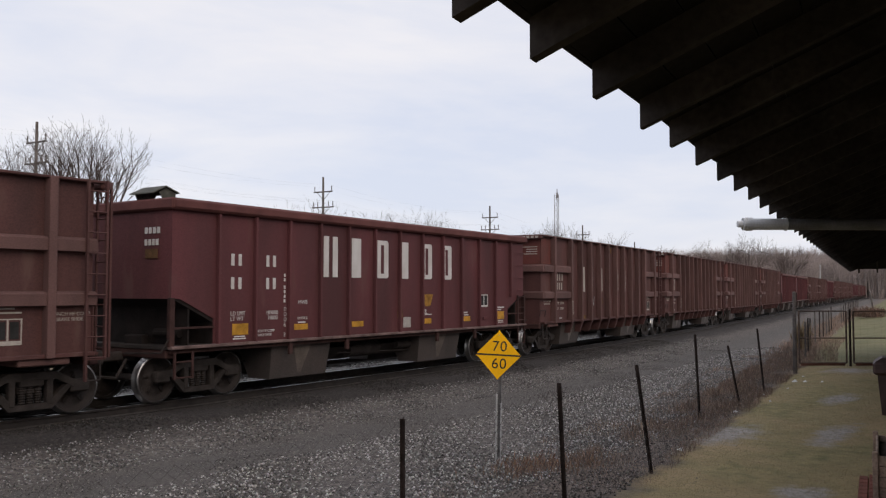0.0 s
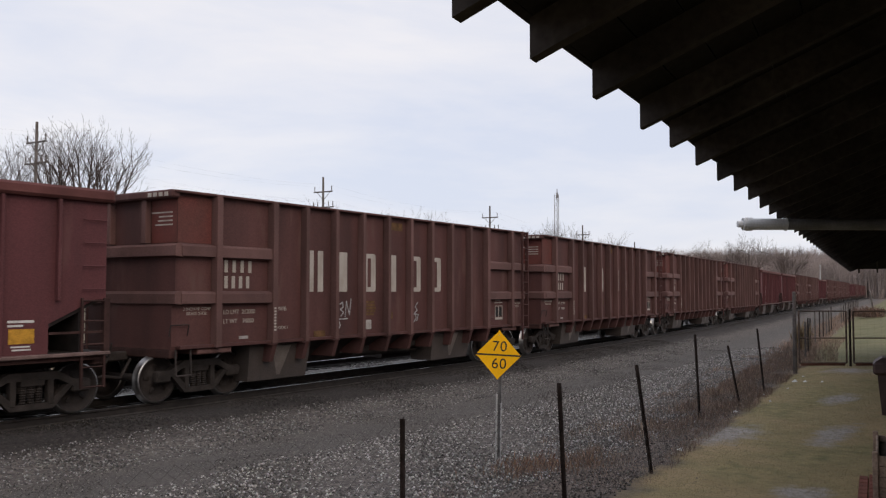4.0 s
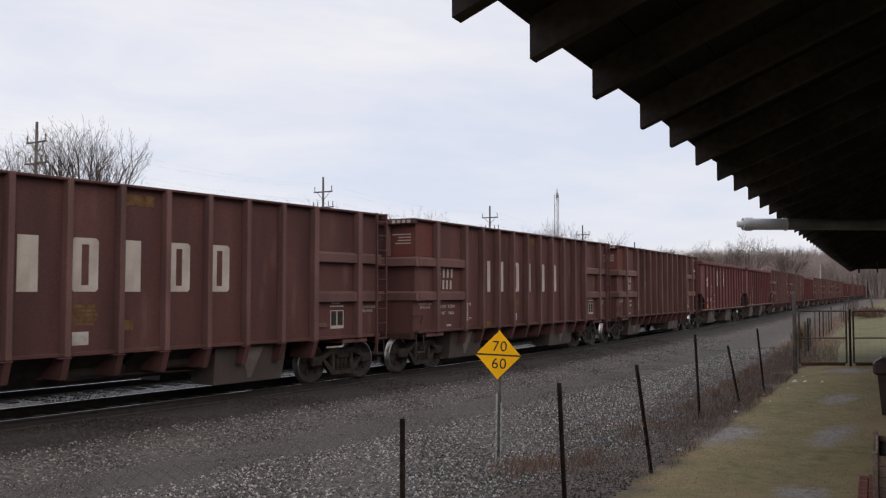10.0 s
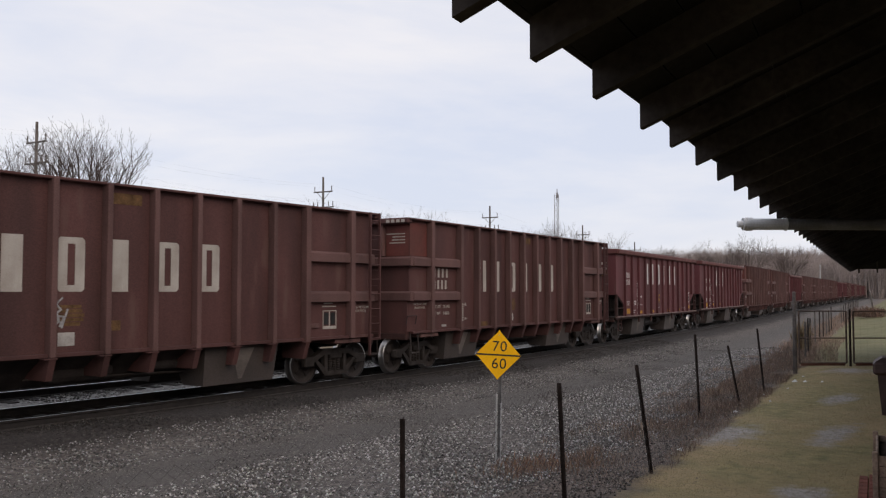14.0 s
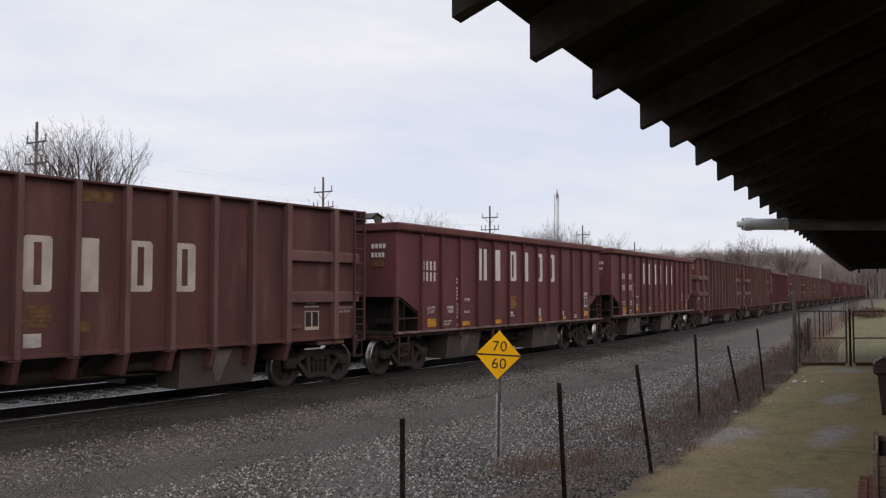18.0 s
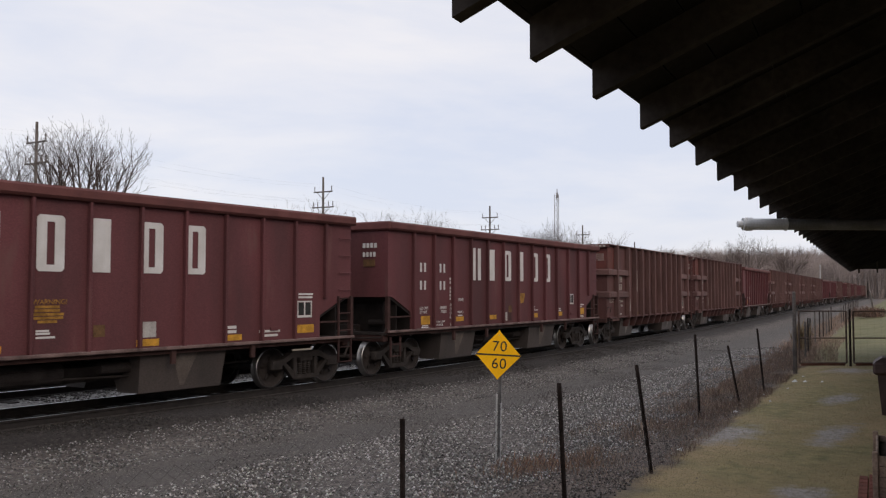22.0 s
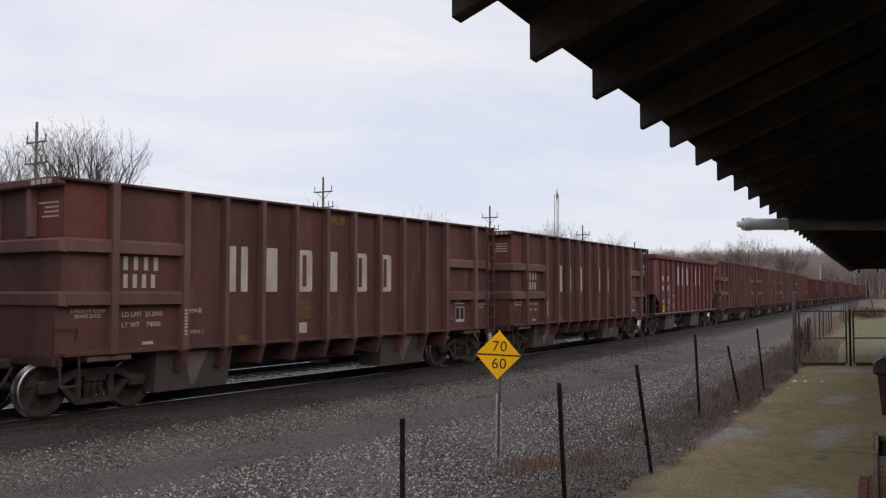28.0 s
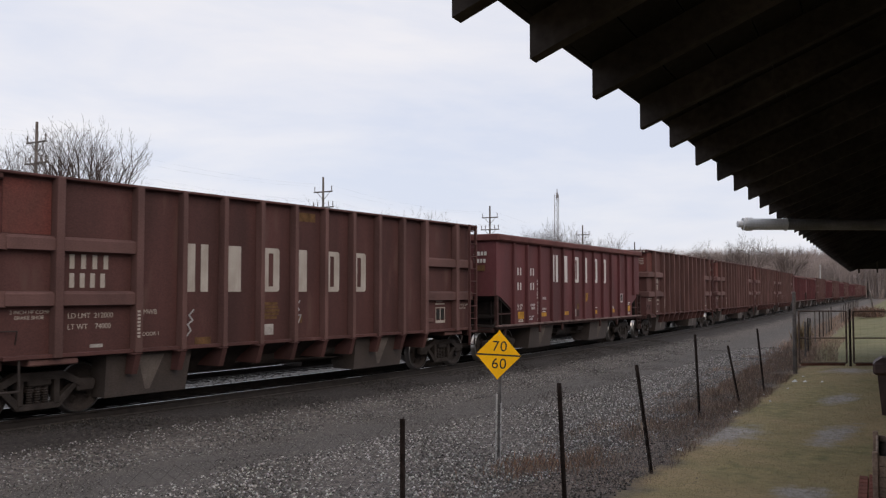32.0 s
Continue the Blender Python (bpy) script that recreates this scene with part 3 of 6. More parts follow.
def build_underframe(car, red):
    half = 7.0
    sill = Shape().box(-half, half, -0.3, 0.3, 0.78, 1.06, 0.03)
    part("centre_sill", sill, UNDER, car)
    for s in (-1, 1):
        part("end_sill", Shape().box(s * 7.04 - 0.10, s * 7.04 + 0.10, -1.36, 1.36, 0.88, 1.05, 0.02), DUSTY_MAROON, car)
        cp = part("coupler", Shape().box(min(s * 7.1, s * 7.62), max(s * 7.1, s * 7.62), -0.09, 0.09, 0.80, 0.98, 0.03), UNDER, car, "cast steel coupler")
        part("knuckle", Shape().box(min(s * 7.58, s * 7.83), max(s * 7.58, s * 7.83), -0.15, 0.12, 0.74, 1.03, 0.05), UNDER, cp)
        part("air_hose", Shape().rod((s * 7.25, -0.35, 0.85), (s * 7.5, -0.38, 0.5), 0.03).rod((s * 7.5, -0.38, 0.5), (s * 7.8, -0.3, 0.55), 0.03), UNDER, car)
    # ballast chutes hanging between the trucks
    for s in (-1, 1):
        for side in (-1, 1):
            lo, hi = {(0, -1): (-5.0, -3.1), (0, 1): (1.95, 3.95), (1, -1): (-4.25, -2.3), (1, 1): (1.4, 3.45)}[(int(red), s)]
            ch = part("ballast_chute", Shape().add([(lo, side * 1.30, 1.02), (hi, side * 1.30, 1.02), (hi, side * 0.2, 1.02), (lo, side * 0.2, 1.02), (lo + 0.05, side * 1.18, 0.25), (hi - 0.05, side * 1.18, 0.25), (hi - 0.05, side * 0.55, 0.25), (lo + 0.05, side * 0.55, 0.25)], [(0, 1, 5, 4), (1, 2, 6, 5), (2, 3, 7, 6), (3, 0, 4, 7), (0, 3, 2, 1), (4, 5, 6, 7)]), CHUTE, car, "dusty steel ballast discharge chute")
            mid = (lo + hi) / 2
            yy = lambda z: side * (1.18 + 0.12 * (z - 0.30) / 0.72 + 0.012)
            part("worn_gusset", Shape().add([(mid - 0.30, yy(0.98), 0.98), (mid + 0.30, yy(0.98), 0.98), (mid + 0.05, yy(0.34), 0.34), (mid - 0.05, yy(0.34), 0.34)], [(0, 1, 2, 3)]).add([(mid - 0.30, yy(0.98) - side * 0.02, 0.98), (mid + 0.30, yy(0.98) - side * 0.02, 0.98), (mid + 0.05, yy(0.34) - side * 0.02, 0.34), (mid - 0.05, yy(0.34) - side * 0.02, 0.34)], [(3, 2, 1, 0)]), CHUTE_WORN_SHAFT_LIT if not red else CHUTE_DULL, ch, "pale scoured triangular gusset")
    # gate shafts of the far side; their pale colour paints in the sky beyond
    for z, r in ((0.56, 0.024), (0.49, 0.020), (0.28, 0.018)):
        part("gate_shaft", Shape().rod((-0.45, 1.22, z), (1.85, 1.22, z), r, n=8), CHUTE_WORN_SHAFT_LIT, car, "steel gate shaft, painted pale for the sky light on it")
    # air reservoir and brake gear in the middle
    part("door_box", Shape().prism([(-0.95, 0.80), (-0.62, 0.50), (0.62, 0.50), (0.95, 0.80)], "x", -2.7 if red else -3.45, 2.7 if red else 3.45), UNDER, car)
    part("air_reservoir", Shape().rod((-1.1, -0.75, 0.72), (0.1, -0.75, 0.72), 0.2, n=14), UNDER, car)
    part("brake_rod", Shape().rod((-5.2, -0.45, 0.62), (5.2, -0.5, 0.62), 0.025).rod((-1.6, -0.9, 0.66), (1.9, -0.9, 0.56), 0.02), UNDER, car)
    part("door_cylinder", Shape().rod((0.8, -0.9, 0.75), (1.7, -0.9, 0.75), 0.11, n=12).box(1.7, 1.95, -1.0, -0.8, 0.6, 0.9, 0.02), UNDER, car)


def belt(y, s, z, lo, hi):
    """A pressed stiffener belt on a side sheet: sloped top, upright face, short underside."""
    return Shape().prism([(y, z - 0.14), (y + s * 0.15, z - 0.115), (y + s * 0.15, z + 0.075), (y + s * 0.11, z + 0.115), (y, z + 0.13)], "x", lo, hi)


def build_tall():
    car = thing("ballast_gondola", "tall brown ribbed steel ballast gondola on rails", "freight car", group="cars of the ballast train")
    top, low = 4.10, 1.10
    for s in (-1, 1):
        y = s * 1.385
        # the sheet stops short where the corner ladder stands
        lo, hi = (-7.02, 6.97) if s < 0 else (-6.97, 7.02)
        part("side_wall", Shape().box(lo, hi, min(y, y - s * 0.03), max(y, y - s * 0.03), low, top - 0.03), BROWN, car)
        part("top_chord", Shape().box(-7.18, 7.18, s * 1.46 - 0.07, s * 1.46 + 0.07, top - 0.05, top, 0.012), BROWN, car)
        part("side_sill", Shape().box(lo, hi, s * 1.45 - 0.06, s * 1.45 + 0.06, low - 0.05, low + 0.02, 0.01), BROWN, car)
        for i, x in enumerate(RIBS_TALL):
            ends = i in (0, 1, 10, 11)
            w = 0.075 if ends else 0.055
            outer = s * 1.575
            rib = Shape().box(x - w, x + w, min(y, outer), max(y, outer), low - 0.05, top - 0.02, 0.012)
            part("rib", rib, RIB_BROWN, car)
            if not ends or i in (1, 10):
                # a deep hopper stiffener hangs on below the sill, sloping in
                out = [(s * 1.565, low - 0.052), (s * 1.44, 0.66), (s * 0.80, 0.66), (s * 0.80, low - 0.052)]
                part("hanging_rib", Shape().prism(out, "x", x - 0.06, x + 0.06).box(x - 0.16, x + 0.075, min(s * 1.40, s * 1.575), max(s * 1.40, s * 1.575), low - 0.075, low - 0.053), BROWN, car)
        for a, b in ((lo, -6.175), (-6.025, -4.595), (4.695, 6.065), (6.215, hi)):
            for z in (2.04, 2.96):
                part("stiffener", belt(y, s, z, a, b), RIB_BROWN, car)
        # hopper slopes between the ribs
        for a, b in ((-3.5, -0.06), (0.06, 3.5)):
            part("hopper_slope", Shape().add([(a, s * 1.40, low), (b, s * 1.40, low), (b, s * 0.75, 0.66), (a, s * 0.75, 0.66), (a, s * 0.3, low), (b, s * 0.3, low), (b, s * 0.3, 0.62), (a, s * 0.3, 0.62)], [(0, 1, 2, 3), (3, 2, 6, 7), (0, 3, 7, 4), (1, 5, 6, 2), (4, 5, 1, 0)]), UNDER, car)
        # square corner without a ladder, cut-back corner behind it
        q = -s
        part("corner_sheet", Shape().prism([(q * 6.97, y), (q * 7.05, s * 1.2), (q * 7.02, s * 1.19), (q * 6.94, y - s * 0.03)], "z", low, top - 0.05), BROWN, car)
    for s in (-1, 1):
        for a, b, x in ((2.98, top - 0.05, 7.02), (2.04, 2.96, 7.05), (low, 2.02, 7.13)):
            y0, y1 = (-1.38, 1.2) if s < 0 else (-1.2, 1.38)
            part("end_wall", Shape().box(min(s * x, s * (x - 0.03)), max(s * x, s * (x - 0.03)), y0, y1, a, b), BROWN, car)
            if x > 7.1:
                yc = -1.385 if s < 0 else 1.385
                part("corner_skirt", Shape().prism([(s * 7.02, yc), (s * 7.13, yc * 0.985), (s * 7.10, yc * 0.96), (s * 7.0, yc * 0.98)], "z", a, b), BROWN, car)
        x = s * 7.05
        part("end_shelf", Shape().box(min(s * 6.9, s * 7.13), max(s * 6.9, s * 7.13), -1.36, 1.36, low - 0.045, low + 0.0), BROWN, car)
        part("end_chord", Shape().box(min(x, x + s * 0.2), max(x, x + s * 0.2), -1.5, 1.5, top - 0.15, top + 0.004, 0.03), BROWN, car)
        for z in (2.04, 2.96):
            y0, y1 = (-1.52, 1.2) if s < 0 else (-1.2, 1.52)
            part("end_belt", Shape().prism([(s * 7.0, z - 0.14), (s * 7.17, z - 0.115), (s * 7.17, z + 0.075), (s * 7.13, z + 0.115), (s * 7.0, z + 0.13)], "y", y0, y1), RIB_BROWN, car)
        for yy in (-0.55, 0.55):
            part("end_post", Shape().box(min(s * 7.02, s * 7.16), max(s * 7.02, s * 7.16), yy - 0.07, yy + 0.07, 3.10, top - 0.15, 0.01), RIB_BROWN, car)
    part("floor", Shape().box(-7.0, 7.0, -1.38, 1.38, 1.06, 1.12), UNDER, car)
    # ladders at opposite corners, stirrups and grab irons
    for s in (-1, 1):
        x0 = -s * 6.76
        x1 = -s * 7.12
        ld = Shape()
        for x in (x0, x1):
            ld.box(x - 0.02, x + 0.02, s * 1.56 - 0.03, s * 1.56 + 0.03, 0.62 if x == x0 else 0.98, top)
        for k in range(9):
            ld.rod((x0, s * 1.585, 1.02 + k * 0.36), (x1, s * 1.585, 1.02 + k * 0.36), 0.014, n=5)
        ld.box(min(x0, x1), max(x0, x1), s * 1.56 - 0.02, s * 1.56 + 0.02, 0.98, 1.03)
        part("ladder", ld, BROWN, car, "brown steel rung ladder")
        part("stirrup", Shape().rod((x0, s * 1.56, 0.63), (x0 - s * 0.28, s * 1.56, 0.63), 0.016, n=6).rod((x0 - s * 0.28, s * 1.56, 0.63), (x0 - s * 0.28, s * 1.56, 0.98), 0.016, n=6), UNDER, car)
        el = Shape()
        for yy in (s * 1.0, s * 1.42):
            el.box(-s * 7.29 - 0.02, -s * 7.29 + 0.02, yy - 0.02, yy + 0.02, 1.0, top)
        for k in range(8):
            el.rod((-s * 7.29, s * 1.0, 1.15 + k * 0.385), (-s * 7.29, s * 1.42, 1.15 + k * 0.385), 0.014, n=5)
        part("end_ladder", el, BROWN, car)
        xs = s * 6.9
        part("step", Shape().rod((xs - 0.18, s * 1.45, 1.05), (xs - 0.18, s * 1.48, 0.55), 0.02).rod((xs + 0.18, s * 1.45, 1.05), (xs + 0.18, s * 1.48, 0.55), 0.02).rod((xs - 0.18, s * 1.48, 0.55), (xs + 0.18, s * 1.48, 0.55), 0.022), UNDER, car)
        part("grab_iron", Shape().rod((xs - 0.3, s * 1.40, 1.30), (xs - 0.3, s * 1.45, 1.52), 0.011, n=5).rod((xs - 0.3, s * 1.45, 1.52), (xs + 0.14, s * 1.45, 1.52), 0.011, n=5).rod((xs + 0.14, s * 1.45, 1.52), (xs + 0.14, s * 1.40, 1.30), 0.011, n=5), UNDER, car)
    part("card_holder", Shape().box(4.85, 5.12, -1.43, -1.386, 1.33, 1.43, 0.01), RIB_BROWN, car)
    # markings on the near side: blocks for the big painted name, bars for marks and numbers
    for i, kd in enumerate(["two", "solid", "loop", "solid", "loop", "loop"]):
        part("painted_block", block_glyph(kd, 0.51, 0.94), OLD_WHITE, car, "dirty cream painted block", at=pose(-3.30 + i * 0.998, -1.392, 2.155))
    for i in range(4):
        part("mark_bar", Shape().box(0, 0.09, 0, 0.006, 0, 0.25), OLD_WHITE, car, at=pose(-5.82 + i * 0.22, -1.392, 2.55))
        part("number_bar", Shape().box(0, 0.09, 0, 0.006, 0, 0.25), OLD_WHITE, car, at=pose(-5.82 + i * 0.20, -1.392, 2.225))
    for text, x, z, hgt in (("LD LMT  212000", -5.84, 1.70, 0.09), ("LT WT    74000", -5.84, 1.51, 0.09), ("MWB", -4.31, 1.74, 0.09), ("DOOR 1", -4.32, 1.34, 0.07)):
        part("lettering", lettering(text, hgt, OLD_WHITE), OLD_WHITE, car, "small white stencilled lettering", at=pose(x, -1.388, z))
    part("stencil_bar", Shape().box(5.25, 5.72, -1.393, -1.386, 1.80, 1.83), OLD_WHITE, car)
    part("stencil_bar", Shape().box(5.3, 5.6, -1.393, -1.386, 1.87, 1.90), OLD_WHITE, car)
    fr = Shape()
    for x0, x1, z0, z1 in ((5.27, 5.73, 1.70, 1.72), (5.27, 5.73, 1.29, 1.36), (5.27, 5.29, 1.36, 1.70), (5.71, 5.73, 1.36, 1.70), (5.48, 5.51, 1.36, 1.70)):
        fr.box(x0, x1, -1.394, -1.386, z0, z1)
    part("stencil_frame", fr, OLD_WHITE, car, "white stencilled data frame")
    for x0 in (5.31, 5.53):
        part("placard", Shape().box(x0, x0 + 0.15, -1.392, -1.386, 1.39, 1.67), BLACK_MARK, car, "dark placard")
    for k, (xa, xb) in enumerate(((-1.3, -0.84), (-1.26, -0.82), (-1.32, -0.78), (-1.31, -0.8), (-1.22, -0.86))):
        part("warning_bar", Shape().box(xa, xb, -1.391, -1.386, 1.87 - k * 0.075, 1.93 - k * 0.075), OLD_YELLOW, car, "weathered ochre bar of stencilled writing")
    part("paint_patch", Shape().box(-0.28, -0.06, -1.391, -1.386, 1.46, 1.64), OLD_YELLOW, car, "weathered ochre paint patch")
    part("paint_patch", Shape().box(-3.1, -2.7, -1.391, -1.386, 1.12, 1.26), OLD_YELLOW, car, "weathered ochre paint patch")
    part("paint_patch", Shape().box(-1.27, -0.96, -1.392, -1.386, 1.23, 1.46), GREY_PATCH, car, "pale grey paint patch")
    part("paint_patch", Shape().box(-0.25, 0.35, -1.391, -1.386, 3.74, 3.94), OLD_YELLOW, car, "weathered ochre paint patch")
    part("red_panel", Shape().box(-7.015, -6.18, -1.390, -1.386, 3.11, 4.0), FRESH_RED, car, "patch of older red paint")
    part("red_panel", Shape().box(-7.026, -7.021, -1.37, -0.64, 3.10, 3.94), FRESH_RED, car, "patch of older red paint")
    part("paint_patch", Shape().box(-5.4, -5.15, -1.391, -1.386, 1.18, 1.24), GREY_PATCH, car)
    for text, z in (("2 INCH HF COMP", 1.79), ("BRAKE SHOE", 1.70)):
        part("lettering", lettering(text, 0.062, OLD_WHITE), OLD_WHITE, car, "small white stencilled lettering", at=pose(-6.86 if z > 1.75 else -6.78, -1.388, z))
        part("lettering", lettering(text, 0.062, OLD_WHITE), OLD_WHITE, car, "small white stencilled lettering", at=pose(6.24 if z > 1.75 else 6.3, -1.388, z - 0.04))
    vs = Shape()
    for k in range(8):
        vs.box(-4.57, -4.51, -1.582, -1.574, 1.78 - k * 0.065, 1.82 - k * 0.065)
    part("vertical_bars", vs, OLD_WHITE, car)
    for z, w in ((3.78, 0.6), (3.70, 0.4), (3.62, 0.42), (3.54, 0.5)):
        part("end_stencil", Shape().box(-7.031, -7.024, -1.25, -1.25 + w, z - 0.1, z - 0.072), OLD_WHITE, car)
    for i in range(4):
        part("end_bar", Shape().box(-7.262, -7.249, -1.38 + i * 0.16, -1.28 + i * 0.16, 3.98, 4.06), OLD_WHITE, car)
    for q in (-1, 1):
        for s in (-1, 1):
            part("body_bolster", Shape().box(q * 6.1 - 0.45, q * 6.1 + 0.45, s * 1.05 - 0.4, s * 1.05 + 0.50, 0.93, 1.045, 0.02), RIB_BROWN, car)
    build_underframe(car, False)
    for x in (-6.11, 6.11):
        build_truck(car, x)
    return car


def red_markings(car):
    """Small stencils, reflective panels and plates of a hopper."""
    for x in (-5.60, -5.40, -4.60, -4.40):
        part("mark_bar", Shape().box(0, 0.085, 0, 0.006, 0, 0.24), WHITE_PAINT, car, at=pose(x, -1.459, 2.69))
        part("number_bar", Shape().box(0, 0.085, 0, 0.006, 0, 0.24), WHITE_PAINT, car, at=pose(x, -1.459, 2.21))
    for text, x, z, hgt in (("LD LMT", -5.61, 1.67, 0.085), ("LT WT", -5.61, 1.56, 0.085), ("189000", -4.60, 1.67, 0.085), ("74000", -4.55, 1.56, 0.085), ("MWB", -3.60, 1.88, 0.09), ("DOOR 3", -3.62, 1.54, 0.06), ("2 INCH HF COMP", -4.95, 1.30, 0.055), ("BRAKE SHOE", -4.88, 1.215, 0.055)):
        part("lettering", lettering(text, hgt, WHITE_PAINT), WHITE_PAINT, car, "small white stencilled lettering", at=pose(x, -1.456, z))
    panels = [(-5.55, -5.11, 1.27, 1.50), (-3.72, -3.28, 1.31, 1.44), (-1.70, -1.26, 1.31, 1.44), (1.28, 1.72, 1.29, 1.43), (3.32, 3.77, 1.30, 1.44), (5.38, 5.81, 1.31, 1.55)]
    for x0, x1, z0, z1 in panels:
        part("yellow_panel", Shape().box(x0, x1, -1.457, -1.45, z0, z1), YELLOW_MARK, car, "faded yellow reflective marking")
    part("shield", Shape().prism([(1.30, 2.08), (1.80, 2.08), (1.72, 1.84), (1.66, 1.76), (1.44, 1.76), (1.38, 1.84)], "y", -1.457, -1.45), WARN_YELLOW, car, "worn ochre shield marking")
    for z, w in ((1.645, 0.2), (1.60, 0.18), (1.555, 0.22), (1.525, 0.44)):
        part("stencil_bar", Shape().box(1.30, 1.30 + w, -1.457, -1.452, z, z + 0.024), WHITE_PAINT, car)
    part("paint_patch", Shape().box(0.42, 0.75, -1.457, -1.45, 1.22, 1.49), GREY_PATCH, car, "pale grey paint patch")
    part("label_frame", Shape().box(0.16, 0.38, -1.456, -1.45, 1.48, 1.69), OLD_YELLOW, car, "worn ochre square label")
    part("primer_patch", Shape().box(0.17, 0.36, -1.455, -1.45, 1.22, 1.46), DUSTY_MAROON, car, "dark touched-up paint patch")
    for x0, x1, z0, z1 in ((3.42, 3.62, 1.53, 1.57), (3.44, 3.67, 1.465, 1.50), (-3.6, -3.36, 1.46, 1.49), (-5.5, -5.2, 1.225, 1.25), (-5.53, -5.18, 1.18, 1.205), (5.36, 5.8, 1.65, 1.69), (5.36, 5.62, 1.585, 1.62), (5.42, 5.74, 1.25, 1.275), (5.44, 5.76, 1.20, 1.225)):
        part("stencil_bar", Shape().box(x0, x1, -1.457, -1.452, z0, z1), WHITE_PAINT, car)
    for k in range(6):
        z = 2.48 - k * 0.10 - (0.06 if k > 1 else 0)
        part("vertical_bar", Shape().box(-4.06, -4.01, -1.457, -1.452, z, z + 0.07), WHITE_PAINT, car)
    for k, ch in enumerate("DOOR3"):
        part("lettering", lettering(ch, 0.085, WHITE_PAINT), WHITE_PAINT, car, "small white stencilled letter", at=pose(-4.06, -1.456, 1.74 - k * 0.115 - (0.1 if ch == "3" else 0)))
    fr = Shape()
    for x0, x1, z0, z1 in ((4.34, 4.80, 2.04, 2.07), (4.34, 4.80, 1.70, 1.75), (4.34, 4.37, 1.75, 2.04), (4.77, 4.80, 1.75, 2.04), (4.555, 4.59, 1.75, 2.04)):
        fr.box(x0, x1, -1.459, -1.452, z0, z1)
    part("stencil_frame", fr, WHITE_PAINT, car, "white stencilled data frame")
    for x0 in (4.375, 4.595):
        part("placard", Shape().box(x0, x0 + 0.17, -1.457, -1.451, 1.76, 2.03), BLACK_MARK, car, "dark placard")
    part("card_holder", Shape().box(4.50, 4.72, -1.49, -1.452, 1.32, 1.40, 0.008), MAROON, car)


